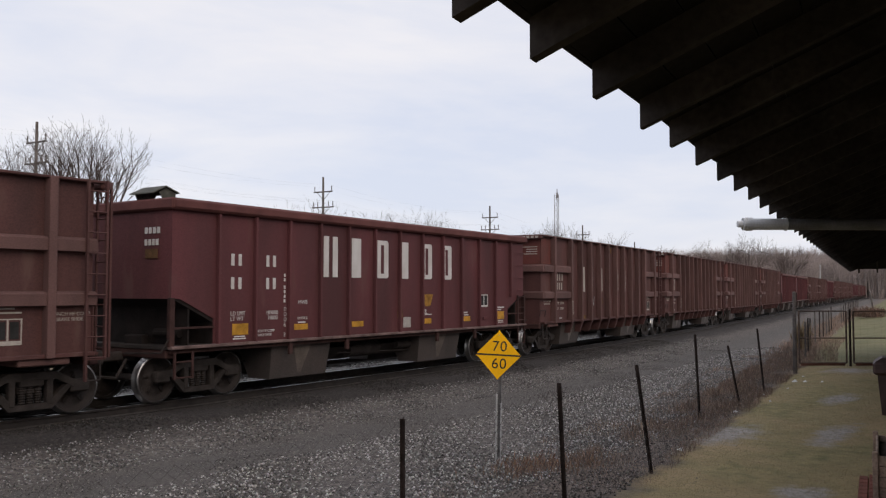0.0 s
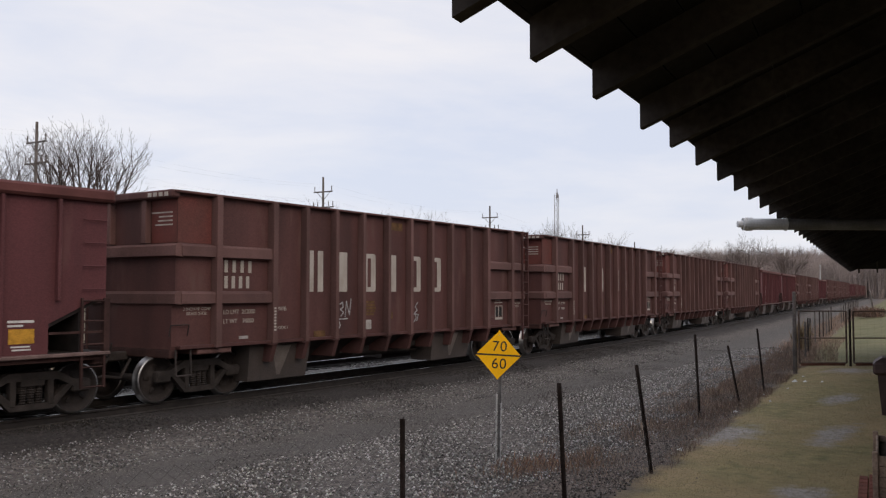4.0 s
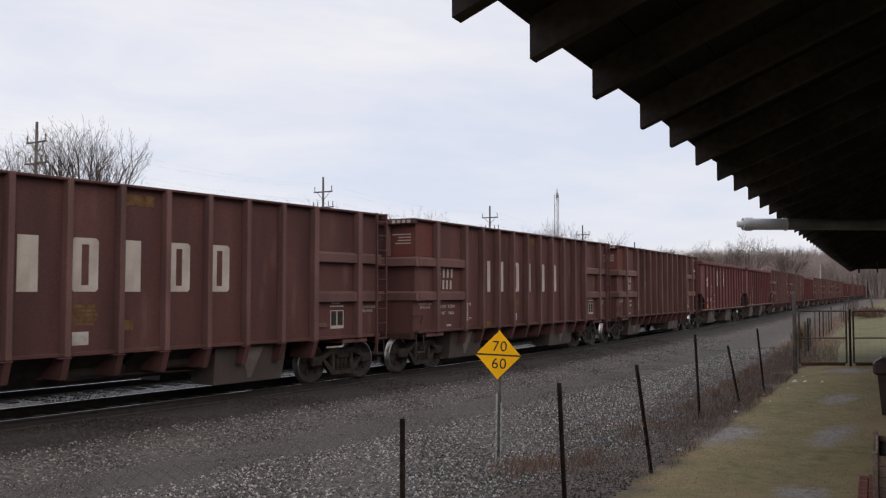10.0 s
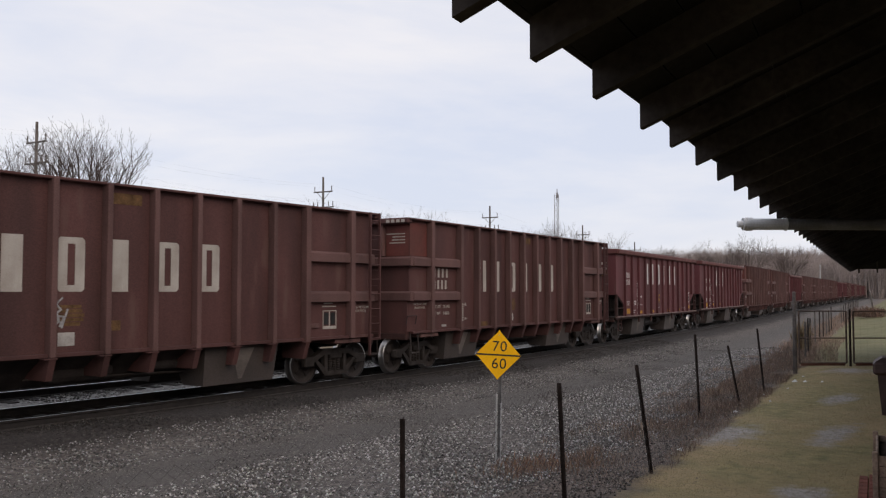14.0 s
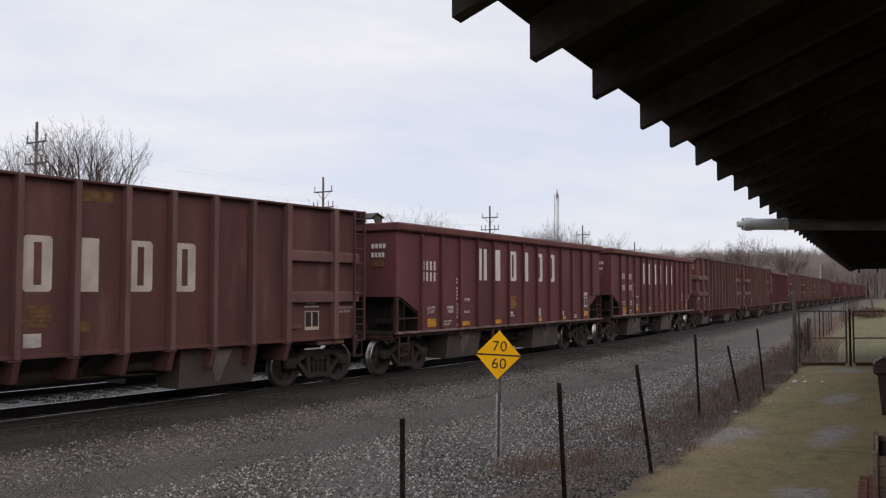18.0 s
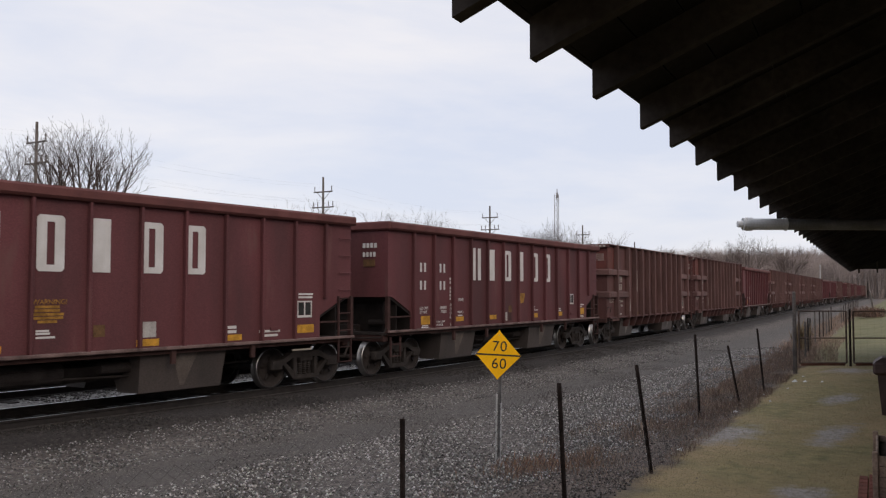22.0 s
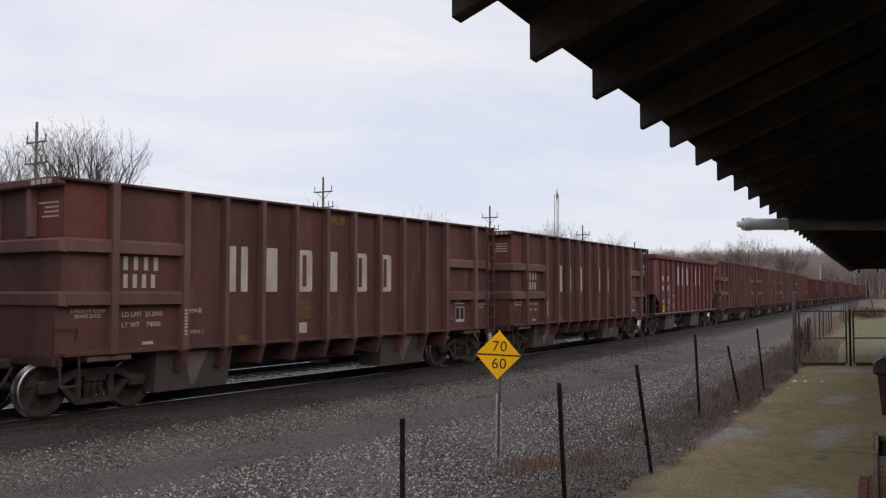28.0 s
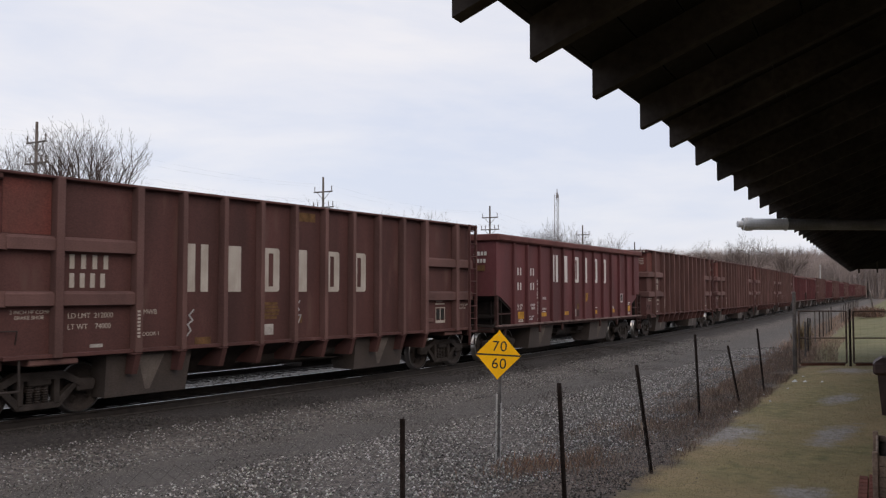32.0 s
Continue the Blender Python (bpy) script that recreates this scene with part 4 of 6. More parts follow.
def build_red():
    car = thing("ballast_hopper", "maroon steel ballast hopper car with open ends", "freight car", group="cars of the ballast train")
    top, low = 3.94, 1.11
    for s in (-1, 1):
        y = s * 1.45
        out = [(-7.1, 2.02), (-6.9, 2.02), (-6.05, 1.62), (-6.05, low), (6.05, low), (6.05, 1.62), (6.9, 2.02), (7.1, 2.02), (7.1, top - 0.1), (-7.1, top - 0.1)]
        part("side_wall", Shape().prism(out, "y", min(y, y - s * 0.03), max(y, y - s * 0.03)), MAROON, car)
        part("top_chord", Shape().box(-7.17, 7.17, s * 1.49 - 0.11, s * 1.49 + 0.10, top - 0.215, top, 0.045), MAROON_RIM, car, "faded maroon top rim")
        part("side_sill", Shape().box(-7.15, 7.15, s * 1.49 - 0.07, s * 1.49 + 0.07, low - 0.05, low + 0.012, 0.012), SILL, car)
        part("sill_web", Shape().box(-7.1, 7.1, s * 1.43 - 0.015, s * 1.43 + 0.015, low - 0.13, low - 0.052), DUSTY_MAROON, car)
        for x in RIBS_RED:
            z0 = low if abs(x) < 6.05 else 2.0
            outer = s * 1.55
            part("rib", Shape().box(x - 0.03, x + 0.03, min(y, outer), max(y, outer), z0, top - 0.22, 0.01), MAROON, car)
        for q in (-1, 1):
            part("corner_post", Shape().box(q * 7.1 - 0.06, q * 7.1 + 0.06, s * 1.45 - 0.05, s * 1.45 + 0.05, low, 2.04, 0.012), DUSTY_MAROON, car)
            part("end_rail", Shape().box(min(q * 6.05, q * 7.1), max(q * 6.05, q * 7.1), s * 1.45 - 0.02, s * 1.45 + 0.02, 1.44, 1.48), DUSTY_MAROON, car)
        for x in (-3.86, -1.91, 2.0, 4.0):
            part("sill_bracket", Shape().box(x - 0.05, x + 0.05, s * 1.47 - 0.03, s * 1.47 + 0.03, low - 0.32, low - 0.052), DUSTY_MAROON, car)
    for q in (-1, 1):
        x = q * 7.1
        part("end_wall", Shape().box(min(x, x - q * 0.03), max(x, x - q * 0.03), -1.43, 1.43, 2.02, top - 0.1), MAROON, car)
        part("end_chord", Shape().box(min(x - q * 0.05, x + q * 0.10), max(x - q * 0.05, x + q * 0.10), -1.57, 1.57, top - 0.215, top + 0.003, 0.045), MAROON_RIM, car)
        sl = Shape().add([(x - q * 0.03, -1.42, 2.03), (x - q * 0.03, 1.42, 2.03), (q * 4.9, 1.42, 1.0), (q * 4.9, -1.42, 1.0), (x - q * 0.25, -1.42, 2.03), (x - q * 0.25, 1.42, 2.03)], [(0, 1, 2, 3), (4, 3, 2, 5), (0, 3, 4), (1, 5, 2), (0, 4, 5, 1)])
        part("slope_sheet", sl, DARK_IN, car, "sooty hopper slope sheet with its underside shade painted in")
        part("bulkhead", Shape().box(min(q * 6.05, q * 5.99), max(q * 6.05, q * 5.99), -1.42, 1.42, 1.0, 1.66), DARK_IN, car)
        # added plate: stands in for the shade that fills this opening
        part("end_apron", Shape().box(min(q * 6.62, q * 6.66), max(q * 6.62, q * 6.66), -1.40, 1.40, 1.0, 1.98), DARK_IN, car, "dark plate added to fill the shaded opening under the hopper end")
        part("platform", Shape().box(min(q * 6.0, q * 7.15), max(q * 6.0, q * 7.15), -1.42, 1.42, low - 0.05, low + 0.01), UNDER, car)
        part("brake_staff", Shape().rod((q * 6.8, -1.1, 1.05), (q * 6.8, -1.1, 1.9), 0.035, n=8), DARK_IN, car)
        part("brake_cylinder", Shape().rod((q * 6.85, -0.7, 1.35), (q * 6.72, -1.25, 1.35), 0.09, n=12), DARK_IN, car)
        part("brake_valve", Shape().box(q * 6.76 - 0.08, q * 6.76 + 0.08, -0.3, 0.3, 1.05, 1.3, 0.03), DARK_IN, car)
        # ladder and steps at the corners
        lx = q * 6.62
        ld = Shape()
        for xx in (lx, q * 7.05):
            ld.box(xx - 0.02, xx + 0.02, -1.53, -1.49, 0.5, 2.05 if q > 0 else 1.0)
        for z in ((0.52, 0.86, 1.25, 1.65, 2.0) if q > 0 else (0.52, 0.82)):
            ld.rod((lx, -1.51, z), (q * 7.05, -1.51, z), 0.016, n=5)
        part("ladder", ld, DUSTY_MAROON, car, "dusty maroon corner ladder")
        ir = Shape()
        for k in range(4):
            z = 2.2 + k * 0.4
            ir.rod((q * 6.62, -1.52, z), (q * 7.05, -1.52, z), 0.013, n=5)
        if q > 0:
            part("grab_iron", ir, MAROON, car)
        part("lift_lever", Shape().rod((q * 7.2, -0.2, 0.95), (q * 7.25, -1.35, 1.0), 0.016).rod((q * 7.25, -1.35, 1.0), (q * 7.2, -1.5, 1.25), 0.016), UNDER, car)
    part("floor", Shape().box(-5.0, 5.0, -1.42, 1.42, 1.0, 1.06), UNDER, car)
    kinds = ["two", "solid", "loop", "solid", "loop", "loop"]
    for i, kd in enumerate(kinds):
        part("painted_block", block_glyph(kd, 0.5, 0.95), WHITE_PAINT, car, "off-white painted block", at=pose(-2.75 + i * 1.0, -1.46, 2.495))
    red_markings(car)
    for i in range(4):
        part("end_bar", Shape().box(-7.125, -7.115, -1.12 + i * 0.12, -1.04 + i * 0.12, 3.28, 3.40), WHITE_PAINT, car)
        part("end_bar", Shape().box(-7.125, -7.115, -1.08 + i * 0.11, -1.01 + i * 0.11, 3.05, 3.17), WHITE_PAINT, car)
    part("end_patch", Shape().box(-7.125, -7.115, -1.06, -0.70, 2.80, 2.98), OLD_YELLOW, car)
    build_underframe(car, True)
    for x in (-6.03, 6.03):
        build_truck(car, x)
    return car


def add_hood(car, x, y):
    h = Shape().prism([(-0.52, 0.0), (-0.06, 0.22), (0.40, 0.06), (0.40, 0.03), (-0.06, 0.185), (-0.52, -0.03)], "y", -0.50, 0.50)
    h = part("exhaust_hood", h, HOOD, car, "folded dull green sheet-metal hood", at=pose(x, y, 4.07) @ Matrix.Scale(0.7, 4))
    part("hood_leg", Shape().prism([(-0.28, -0.22), (0.16, -0.22), (0.34, 0.03), (-0.05, 0.18), (-0.40, 0.0)], "y", 0.40, 0.43), HOOD, h)
    part("hood_leg", Shape().prism([(-0.05, -0.22), (0.25, -0.22), (0.34, 0.03), (-0.0, 0.18), (-0.25, 0.02)], "y", -0.43, -0.40), HOOD, h)


tall, red = build_tall(), build_red()
RED_AT = {1, 6, 7, 10, 15, 16, 18, 20, 22, 23, 27, 30, 31, 36}
LAST = 40
cars = {0: tall, 1: red}
for k in range(2, LAST + 1):
    cars[k] = copy_thing(red if k in RED_AT else tall, pose(FIRST + (k - 1) * PITCH, 0, 0))
# cars that stay far off keep only what can be told apart there
SMALL = ("spring", "brake_", "lettering", "stencil", "step", "air_hose", "end_stencil", "end_bar", "paint_patch", "label_frame", "primer_patch", "card_holder", "red_panel", "stirrup", "gate_shaft", "sill_bracket", "bolster_end", "knuckle", "lift_lever", "yellow_panel", "worn_gusset", "shield", "grab_iron", "door_cylinder", "air_reservoir", "mark_bar", "number_bar", "vertical_bar", "end_patch")
for k in range(16, LAST + 1):
    for o in list(cars[k].children_recursive):
        if o.name.startswith(SMALL):
            bpy.data.objects.remove(o)


def spray(car, strokes, x, z):
    """A loose spray-painted tag in thick pale strokes."""
    sh = Shape()
    for line in strokes:
        for (a, b), (c, d) in zip(line[:-1], line[1:]):
            L, ang = math.hypot(c - a, d - b), math.atan2(d - b, c - a)
            sh.box(-0.012, L + 0.012, -0.002, 0.002, -0.016, 0.016, 0, Matrix.Translation((a, 0, b)) @ Matrix.Rotation(-ang, 4, "Y"))
    part("spray_tag", sh, GRAFFITI, car, "pale grey spray-painted tag", at=pose(x, -1.392, z))


ZIG = [[(0, 0), (0.06, 0.34), (0.14, 0.08), (0.22, 0.36), (0.26, 0.02)], [(0.32, 0.3), (0.42, 0.34), (0.44, 0.22), (0.34, 0.18), (0.46, 0.1), (0.36, 0.02)], [(0.52, 0.0), (0.56, 0.36), (0.68, 0.04), (0.74, 0.42)], [(0.05, -0.06), (0.6, -0.05)], [(0.3, -0.12), (0.34, -0.2), (0.3, -0.26)]]
CURL = [[(0, 0), (0.1, 0.1), (0.02, 0.22), (0.14, 0.3), (0.05, 0.4), (0.16, 0.5)], [(0.0, 0.2), (0.2, 0.18), (0.12, 0.02)]]
spray(cars[2], ZIG, -2.5, 1.56)
spray(cars[2], CURL, 0.9, 1.36)
spray(cars[4], CURL, -1.36, 1.55)
spray(cars[4], [[(0, 0), (0.1, 0.3), (0.2, 0.05), (0.3, 0.35)]], -1.4, 1.5)
spray(cars[9], CURL, -0.3, 1.45)
spray(cars[9], CURL[:1], -3.3, 1.3)
spray(cars[8], CURL[:1], 3.7, 1.7)
for k, x, y in ((1, -6.85, -0.66), (6, -6.98, -0.46)):
    add_hood(cars[k], x, y)
# one hopper carries its mark and number stacked in one bay
for nm, z in (("mark_bar", 2.74), ("number_bar", 2.44)):
    for i, o in enumerate([o for o in cars[6].children if o.name.startswith(nm)]):
        o.matrix_basis = pose(-5.86 + i * 0.19, -1.459, z)
# another has its warning group one bay back
for k in (7, 10):
    for o in cars[k].children:
        for nm, dx in (("shield", -1.05), ("paint_patch", -1.27), ("label_frame", -0.59), ("primer_patch", -0.59)):
            if o.name.startswith(nm):
                o.matrix_basis = pose(dx, 0, 0.02)
# the sill of this one sits higher
for o in cars[7].children:
    if o.name.startswith(("side_sill", "sill_web", "end_rail")):
        o.matrix_basis = pose(0, 0, 0.05)
# that hopper has its own warning notice and stencils along the lower side
for o in list(cars[6].children):
    if o.name.startswith(("shield", "stencil_bar", "paint_patch", "yellow_panel", "label_frame", "primer_patch")):
        bpy.data.objects.remove(o)
part("lettering", lettering("WARNING!", 0.085, WARN_YELLOW), WARN_YELLOW, cars[6], "yellow stencilled warning heading", at=pose(-0.80, -1.456, 1.945))
for k, (xa, xb) in enumerate(((-0.75, -0.32), (-0.76, -0.31), (-0.82, -0.24), (-0.81, -0.25), (-0.70, -0.36))):
    part("notice_bar", Shape().box(xa, xb, -1.457, -1.451, 1.88 - k * 0.062, 1.925 - k * 0.062), WARN_YELLOW, cars[6], "yellow bar of small stencilled writing")
for xa, xb, z0, z1, mt, lb in ((-0.73, -0.5, 1.485, 1.52, WHITE_PAINT, ""), (-0.73, -0.48, 1.44, 1.475, WHITE_PAINT, ""), (-0.73, -0.39, 1.375, 1.41, WHITE_PAINT, ""), (0.32, 0.55, 1.36, 1.57, OLD_YELLOW, "worn ochre square label"), (1.27, 1.62, 1.31, 1.60, GREY_PATCH, "pale grey paint patch"), (1.2, 1.69, 1.15, 1.28, YELLOW_MARK, "faded yellow reflective marking"), (3.33, 3.57, 1.40, 1.46, WHITE_PAINT, ""), (3.33, 3.57, 1.31, 1.37, WHITE_PAINT, ""), (3.22, 3.72, 1.16, 1.28, YELLOW_MARK, "faded yellow reflective marking"), (4.2, 4.8, 1.29, 1.34, WHITE_PAINT, ""), (4.26, 4.74, 1.20, 1.25, WHITE_PAINT, ""), (-1.7, -1.3, 1.17, 1.29, YELLOW_MARK, "faded yellow reflective marking"), (-5.60, -5.16, 1.2, 1.42, YELLOW_MARK, "faded yellow reflective marking"), (-3.72, -3.28, 1.18, 1.30, YELLOW_MARK, "faded yellow reflective marking"), (5.3, 5.85, 1.24, 1.42, YELLOW_MARK, "faded yellow reflective marking"), (5.36, 5.82, 2.08, 2.12, WHITE_PAINT, ""), (5.36, 5.8, 2.01, 2.05, WHITE_PAINT, "")):
    part("marking", Shape().box(xa, xb, -1.457, -1.451, z0, z1), mt, cars[6], lb)
for o in cars[6].children:
    if o.name.startswith(("placard", "stencil_frame")):
        o.matrix_basis = pose(0.98, 0, -0.12)

# ---------- depot: roof with open rafters, wall behind the camera ----------
EAVE_Z, ROOF_PITCH = 2.858, 0.42
EAVE_DIR = Vector((0.9862, 0.1657, 0)).normalized()
EAVE_IN = Vector((EAVE_DIR.y, -EAVE_DIR.x, 0))        # from the eave towards the wall
EAVE_AT = Vector((0.0, 0.905, EAVE_Z))
TAILS = [(-1.3, 0), (-0.7, 0), (-0.1, 0), (0.55, 0.06), (1.18, 0.055), (1.80, 0.045), (2.284, 0.02), (2.885, 0.008), (3.564, 0.002), (4.119, -0.007), (4.794, -0.006), (5.534, -0.004), (6.2, -0.012), (6.9, -0.02), (7.65, -0.018)] + [(8.35 + 0.68 * i, -0.02) for i in range(40)]


def eave_frame(x):
    """Matrix whose x runs along the eave, y in towards the wall and up the roof, z square to the roof."""
    up = (EAVE_IN + Vector((0, 0, ROOF_PITCH))).normalized()
    nrm = EAVE_DIR.cross(-up).normalized()
    if nrm.z < 0:
        nrm = -nrm
    m = Matrix((EAVE_DIR, up, nrm)).transposed().to_4x4()
    m.translation = EAVE_AT + EAVE_DIR * x
    return m


def build_roof():
    roof = thing("depot_roof", "dark open-rafter eave of an old depot roof", "roof", kind="structure")
    run = 3.4
    for x, tail in TAILS:
        m = eave_frame(x)
        # plumb-cut tail: the end face stands upright
        cut = 0.115 * ROOF_PITCH
        sh = Shape().prism([(-tail, 0.0), (run, 0.0), (run, 0.115), (-tail + cut, 0.115)], "x", -0.026, 0.026, m)
        part("rafter", sh, RAFTER, roof, "old unpainted wooden rafter tail")
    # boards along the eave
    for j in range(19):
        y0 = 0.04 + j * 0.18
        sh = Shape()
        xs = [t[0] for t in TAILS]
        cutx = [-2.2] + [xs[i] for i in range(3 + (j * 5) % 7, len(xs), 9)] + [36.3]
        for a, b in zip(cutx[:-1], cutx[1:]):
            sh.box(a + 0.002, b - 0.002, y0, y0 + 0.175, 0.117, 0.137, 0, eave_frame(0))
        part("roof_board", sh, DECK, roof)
    # the eave board stands out a little further along the near stretch
    sh, m0 = Shape(), eave_frame(0)
    outer = [(-2.2, 0.006), (1.2, 0.006), (2.28, 0.009), (2.88, 0.018), (3.56, 0.028), (5.5, 0.037)]
    for (xa, ya), (xb, yb) in zip(outer[:-1], outer[1:]):
        sh.add([tuple(m0 @ Vector(p)) for p in ((xa, ya, 0.117), (xb, yb, 0.117), (xb, 0.038, 0.117), (xa, 0.038, 0.117), (xa, ya, 0.137), (xb, yb, 0.137), (xb, 0.038, 0.137), (xa, 0.038, 0.137))], [(0, 1, 2, 3), (4, 5, 6, 7), (0, 1, 5, 4), (1, 2, 6, 5), (2, 3, 7, 6), (3, 0, 4, 7)])
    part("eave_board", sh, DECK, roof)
    part("roofing", Shape().box(-2.25, 36.35, 0.03, 3.45, 0.139, 0.148, 0, eave_frame(0)), SHINGLE, roof, "weathered asphalt roofing")
    back = Shape().box(-2.25, 36.35, 3.46, 8.0, 0.02, 0.148, 0, eave_frame(0))
    part("upper_roof", back, SHINGLE, roof)
    m = Matrix((EAVE_DIR, EAVE_IN, Vector((0, 0, 1)))).transposed().to_4x4()
    m.translation = (EAVE_AT.x, EAVE_AT.y, 0)
    for nm, x0, x1, y0, y1, h in (("wall_front", -1.6, 34.0, 2.3, 2.55, 3.8), ("wall_back", -1.6, 34.0, 11.9, 12.15, 3.8), ("wall_near_end", -1.85, -1.6, 2.3, 12.15, 3.8), ("wall_far_end", 34.0, 34.25, 2.3, 12.15, 3.8)):
        solid(nm, Shape().box(x0, x1, y0, y1, -0.3, h, 0, m), BLOCK_WALL, "plain painted depot wall", "wall", kind="structure")
    back = Shape().prism([(7.25, 6.02), (14.5, 2.95), (14.5, 3.1), (7.25, 6.17)], "x", -2.25, 36.35, m)
    part("rear_slope", back, SHINGLE, roof, "weathered asphalt roofing")
    for x0, x1 in ((-1.85, -1.6), (34.0, 34.25)):
        part("gable", Shape().prism([(2.3, 3.8), (12.15, 3.8), (7.25, 5.85)], "x", x0, x1, m), BLOCK_WALL, roof, "plain painted gable wall")
    # far hip end: short rafter tails square to the long eave
    hip = thing("hip_eave", "far end eave of the depot with rafter tails", "roof", kind="structure")
    for i in range(12):
        p = EAVE_AT + EAVE_DIR * 36.2 + EAVE_IN * (0.3 + i * 0.62)
        mm = Matrix((EAVE_IN, -EAVE_DIR, Vector((0, 0, 1)))).transposed().to_4x4()
        mm.translation = p
        part("rafter", Shape().prism([(0.0, 0.0), (2.0, 0.84), (2.0, 0.98), (0.0, 0.14)], "x", -0.03, 0.03, mm), RAFTER, hip)
    mm = Matrix((EAVE_IN, -EAVE_DIR, Vector((0, 0, 1)))).transposed().to_4x4()
    mm.translation = EAVE_AT + EAVE_DIR * 36.2
    part("hip_deck", Shape().prism([(0.0, 0.142), (2.0, 0.982), (2.0, 1.01), (0.0, 0.17)], "x", 0.1, 7.4, mm), DECK, hip)


build_roof()

# ---------- speed sign on a post ----------
POST_GREY = material("weathered_grey_post", (0.17, 0.165, 0.165), 0.65, 0.1, 8.0, 0.3, 60, 0.05)


def build_sign():
    x, y = 10.497, 6.66
    base = level(off_track(x, y)[1])
    sign = thing("speed_sign", "yellow diamond speed sign, 70 over 60, on a steel post", "sign", pose(x, y, base))
    face = math.degrees(math.atan2(y, x)) - 90 - 2
    hz, d = 1.262 - base, 0.322
    turn = pose(0.0, 0.0, hz, 0, 0, face) @ pose(0, 0, 0, 0, 3.0, 0)
    r = 0.03
    pl = Shape().prism([(-d, -r * 0.7), (-d + r, -r), (-r, -d - 0.02 + r), (0, -d - 0.03), (r, -d - 0.02 + r), (d - r, -r), (d, 0), (d - r, r), (r, d + 0.02 - r), (0, d + 0.03), (-r, d + 0.02 - r), (-d + r, r)], "y", -0.004, 0.004)
    plate = part("sign_plate", pl, SIGN_YELLOW, sign, "yellow reflective diamond plate", at=turn @ pose(0, -0.03, 0))
    part("divider", Shape().box(-d + 0.008, d - 0.008, -0.007, -0.0045, -0.011, 0.011), SIGN_BLACK, plate, "black dividing line")
    for text, z in (("70", 0.055), ("60", -0.19)):
        me = lettering(text, 0.145, SIGN_BLACK, spread=1.08)
        xs = [v.co.x for v in me.vertices]
        part("lettering", me, SIGN_BLACK, plate, "black numerals", at=pose(-(max(xs) + min(xs)) / 2 + 0.015, -0.0055, z))
    part("bolt", Shape().rod((0, -0.012, 0.28), (0, 0.03, 0.28), 0.009, n=6), GALV, plate)
    lean = pose(0, 0, 0, 0, 1.0, face)
    part("post", Shape().box(-0.022, 0.022, -0.006, 0.004, 0.1, hz + 0.3, 0.002).box(-0.022, -0.016, -0.02, 0.004, 0.1, hz + 0.3).box(0.016, 0.022, -0.02, 0.004, 0.1, hz + 0.3), POST_GREY, sign, "weathered galvanised steel channel post", at=lean)
    part("stake", Shape().box(-0.052, -0.03, -0.04, 0.012, -0.3, 0.98, 0.003).box(0.012, 0.032, -0.05, -0.022, -0.3, 0.86, 0.003), GALV, sign, "galvanised ground stake", at=lean)


build_sign()

# ---------- fence along the yard ----------
POSTS = [((2.3, 6.3), (2.3, 6.28), 0.85), ((6.227, 4.981), (6.18, 4.953), 1.014), ((8.084, 4.318), (7.987, 4.341), 1.219), ((10.394, 4.317), (10.208, 4.46), 1.248),
         ((15.74, 5.642), (15.627, 5.675), 1.376), ((18.082, 5.607), (17.867, 5.807), 1.054), ((20.915, 5.945), (20.751, 6.054), 1.294), ((26.39, 6.66), (26.34, 6.66), 1.2)]


def build_fence():
    fence = thing("chain_link_fence", "sagging rusty chain-link fence on leaning steel posts", "fence")
    tops = []
    for (bx, by), (tx, ty), tz in POSTS:
        z0 = -0.1
        p0, p1 = Vector((bx, by, z0 - 0.3)), Vector((tx, ty, tz))
        d = (p1 - p0).normalized()
        side = d.cross(Vector((0, 1, 0))).normalized()
        fwd = d.cross(side).normalized()
        m = Matrix((side, fwd, d)).transposed().to_4x4()
        m.translation = p0
        L = (p1 - p0).length
        tops.append((Vector((bx, by, z0)), p1))
        if bx > 26:
            continue
        t = Shape().box(-0.025, 0.025, -0.004, 0.004, 0, L, 0, m).box(-0.004, 0.004, 0.004, 0.034, 0, L, 0, m)
        for k in range(int((L - 0.35) / 0.06)):
            t.box(-0.006, 0.006, -0.009, -0.004, 0.35 + k * 0.06, 0.37 + k * 0.06, 0, m)
        part("fence_post", t, POST_RUST, fence, "dark rusted steel T-post")
    # woven wire between the posts
    for (b0, t0), (b1, t1) in zip(tops[:-1], tops[1:]):
        fallen = b0.x > 10
        L = (b1 - b0).length
        n = int(L / (0.09 if fallen else 0.062))
        rows = 17
        sag = 0.06
        w = Shape()

        def at(u, h):
            b, t = b0.lerp(b1, u), t0.lerp(t1, u)
            d = (t - b)
            d = d / max(d.z, 0.01)
            return b + d * (h * ((t.z - b.z) * (0.6 if fallen else 1.0) - 0.04 - sag * math.sin(math.pi * u)))

        r = 0.0026 if b0.x < 8 else 0.0019 if not fallen else 0.0012
        for i in range(n):
            u0, u1 = i / n, (i + 1) / n
            prev = None
            for k in range(rows + 1):
                u = u0 if (k + i) % 2 == 0 else u1
                p = at(u, k / rows)
                q = [p + Vector((r, 0, 0)), p + Vector((-r * 0.5, r, 0)), p + Vector((-r * 0.5, -r, 0))]
                o = len(w.v)
                w.v += [tuple(a) for a in q]
                if prev is not None:
                    w.f += [(prev + j, prev + (j + 1) % 3, o + (j + 1) % 3, o + j) for j in range(3)]
                prev = o
        tagged(part("wire_mesh", w, WIRE, fence, "thin weathered diamond wire mesh", smooth=True), kind="stuff")


build_fence()

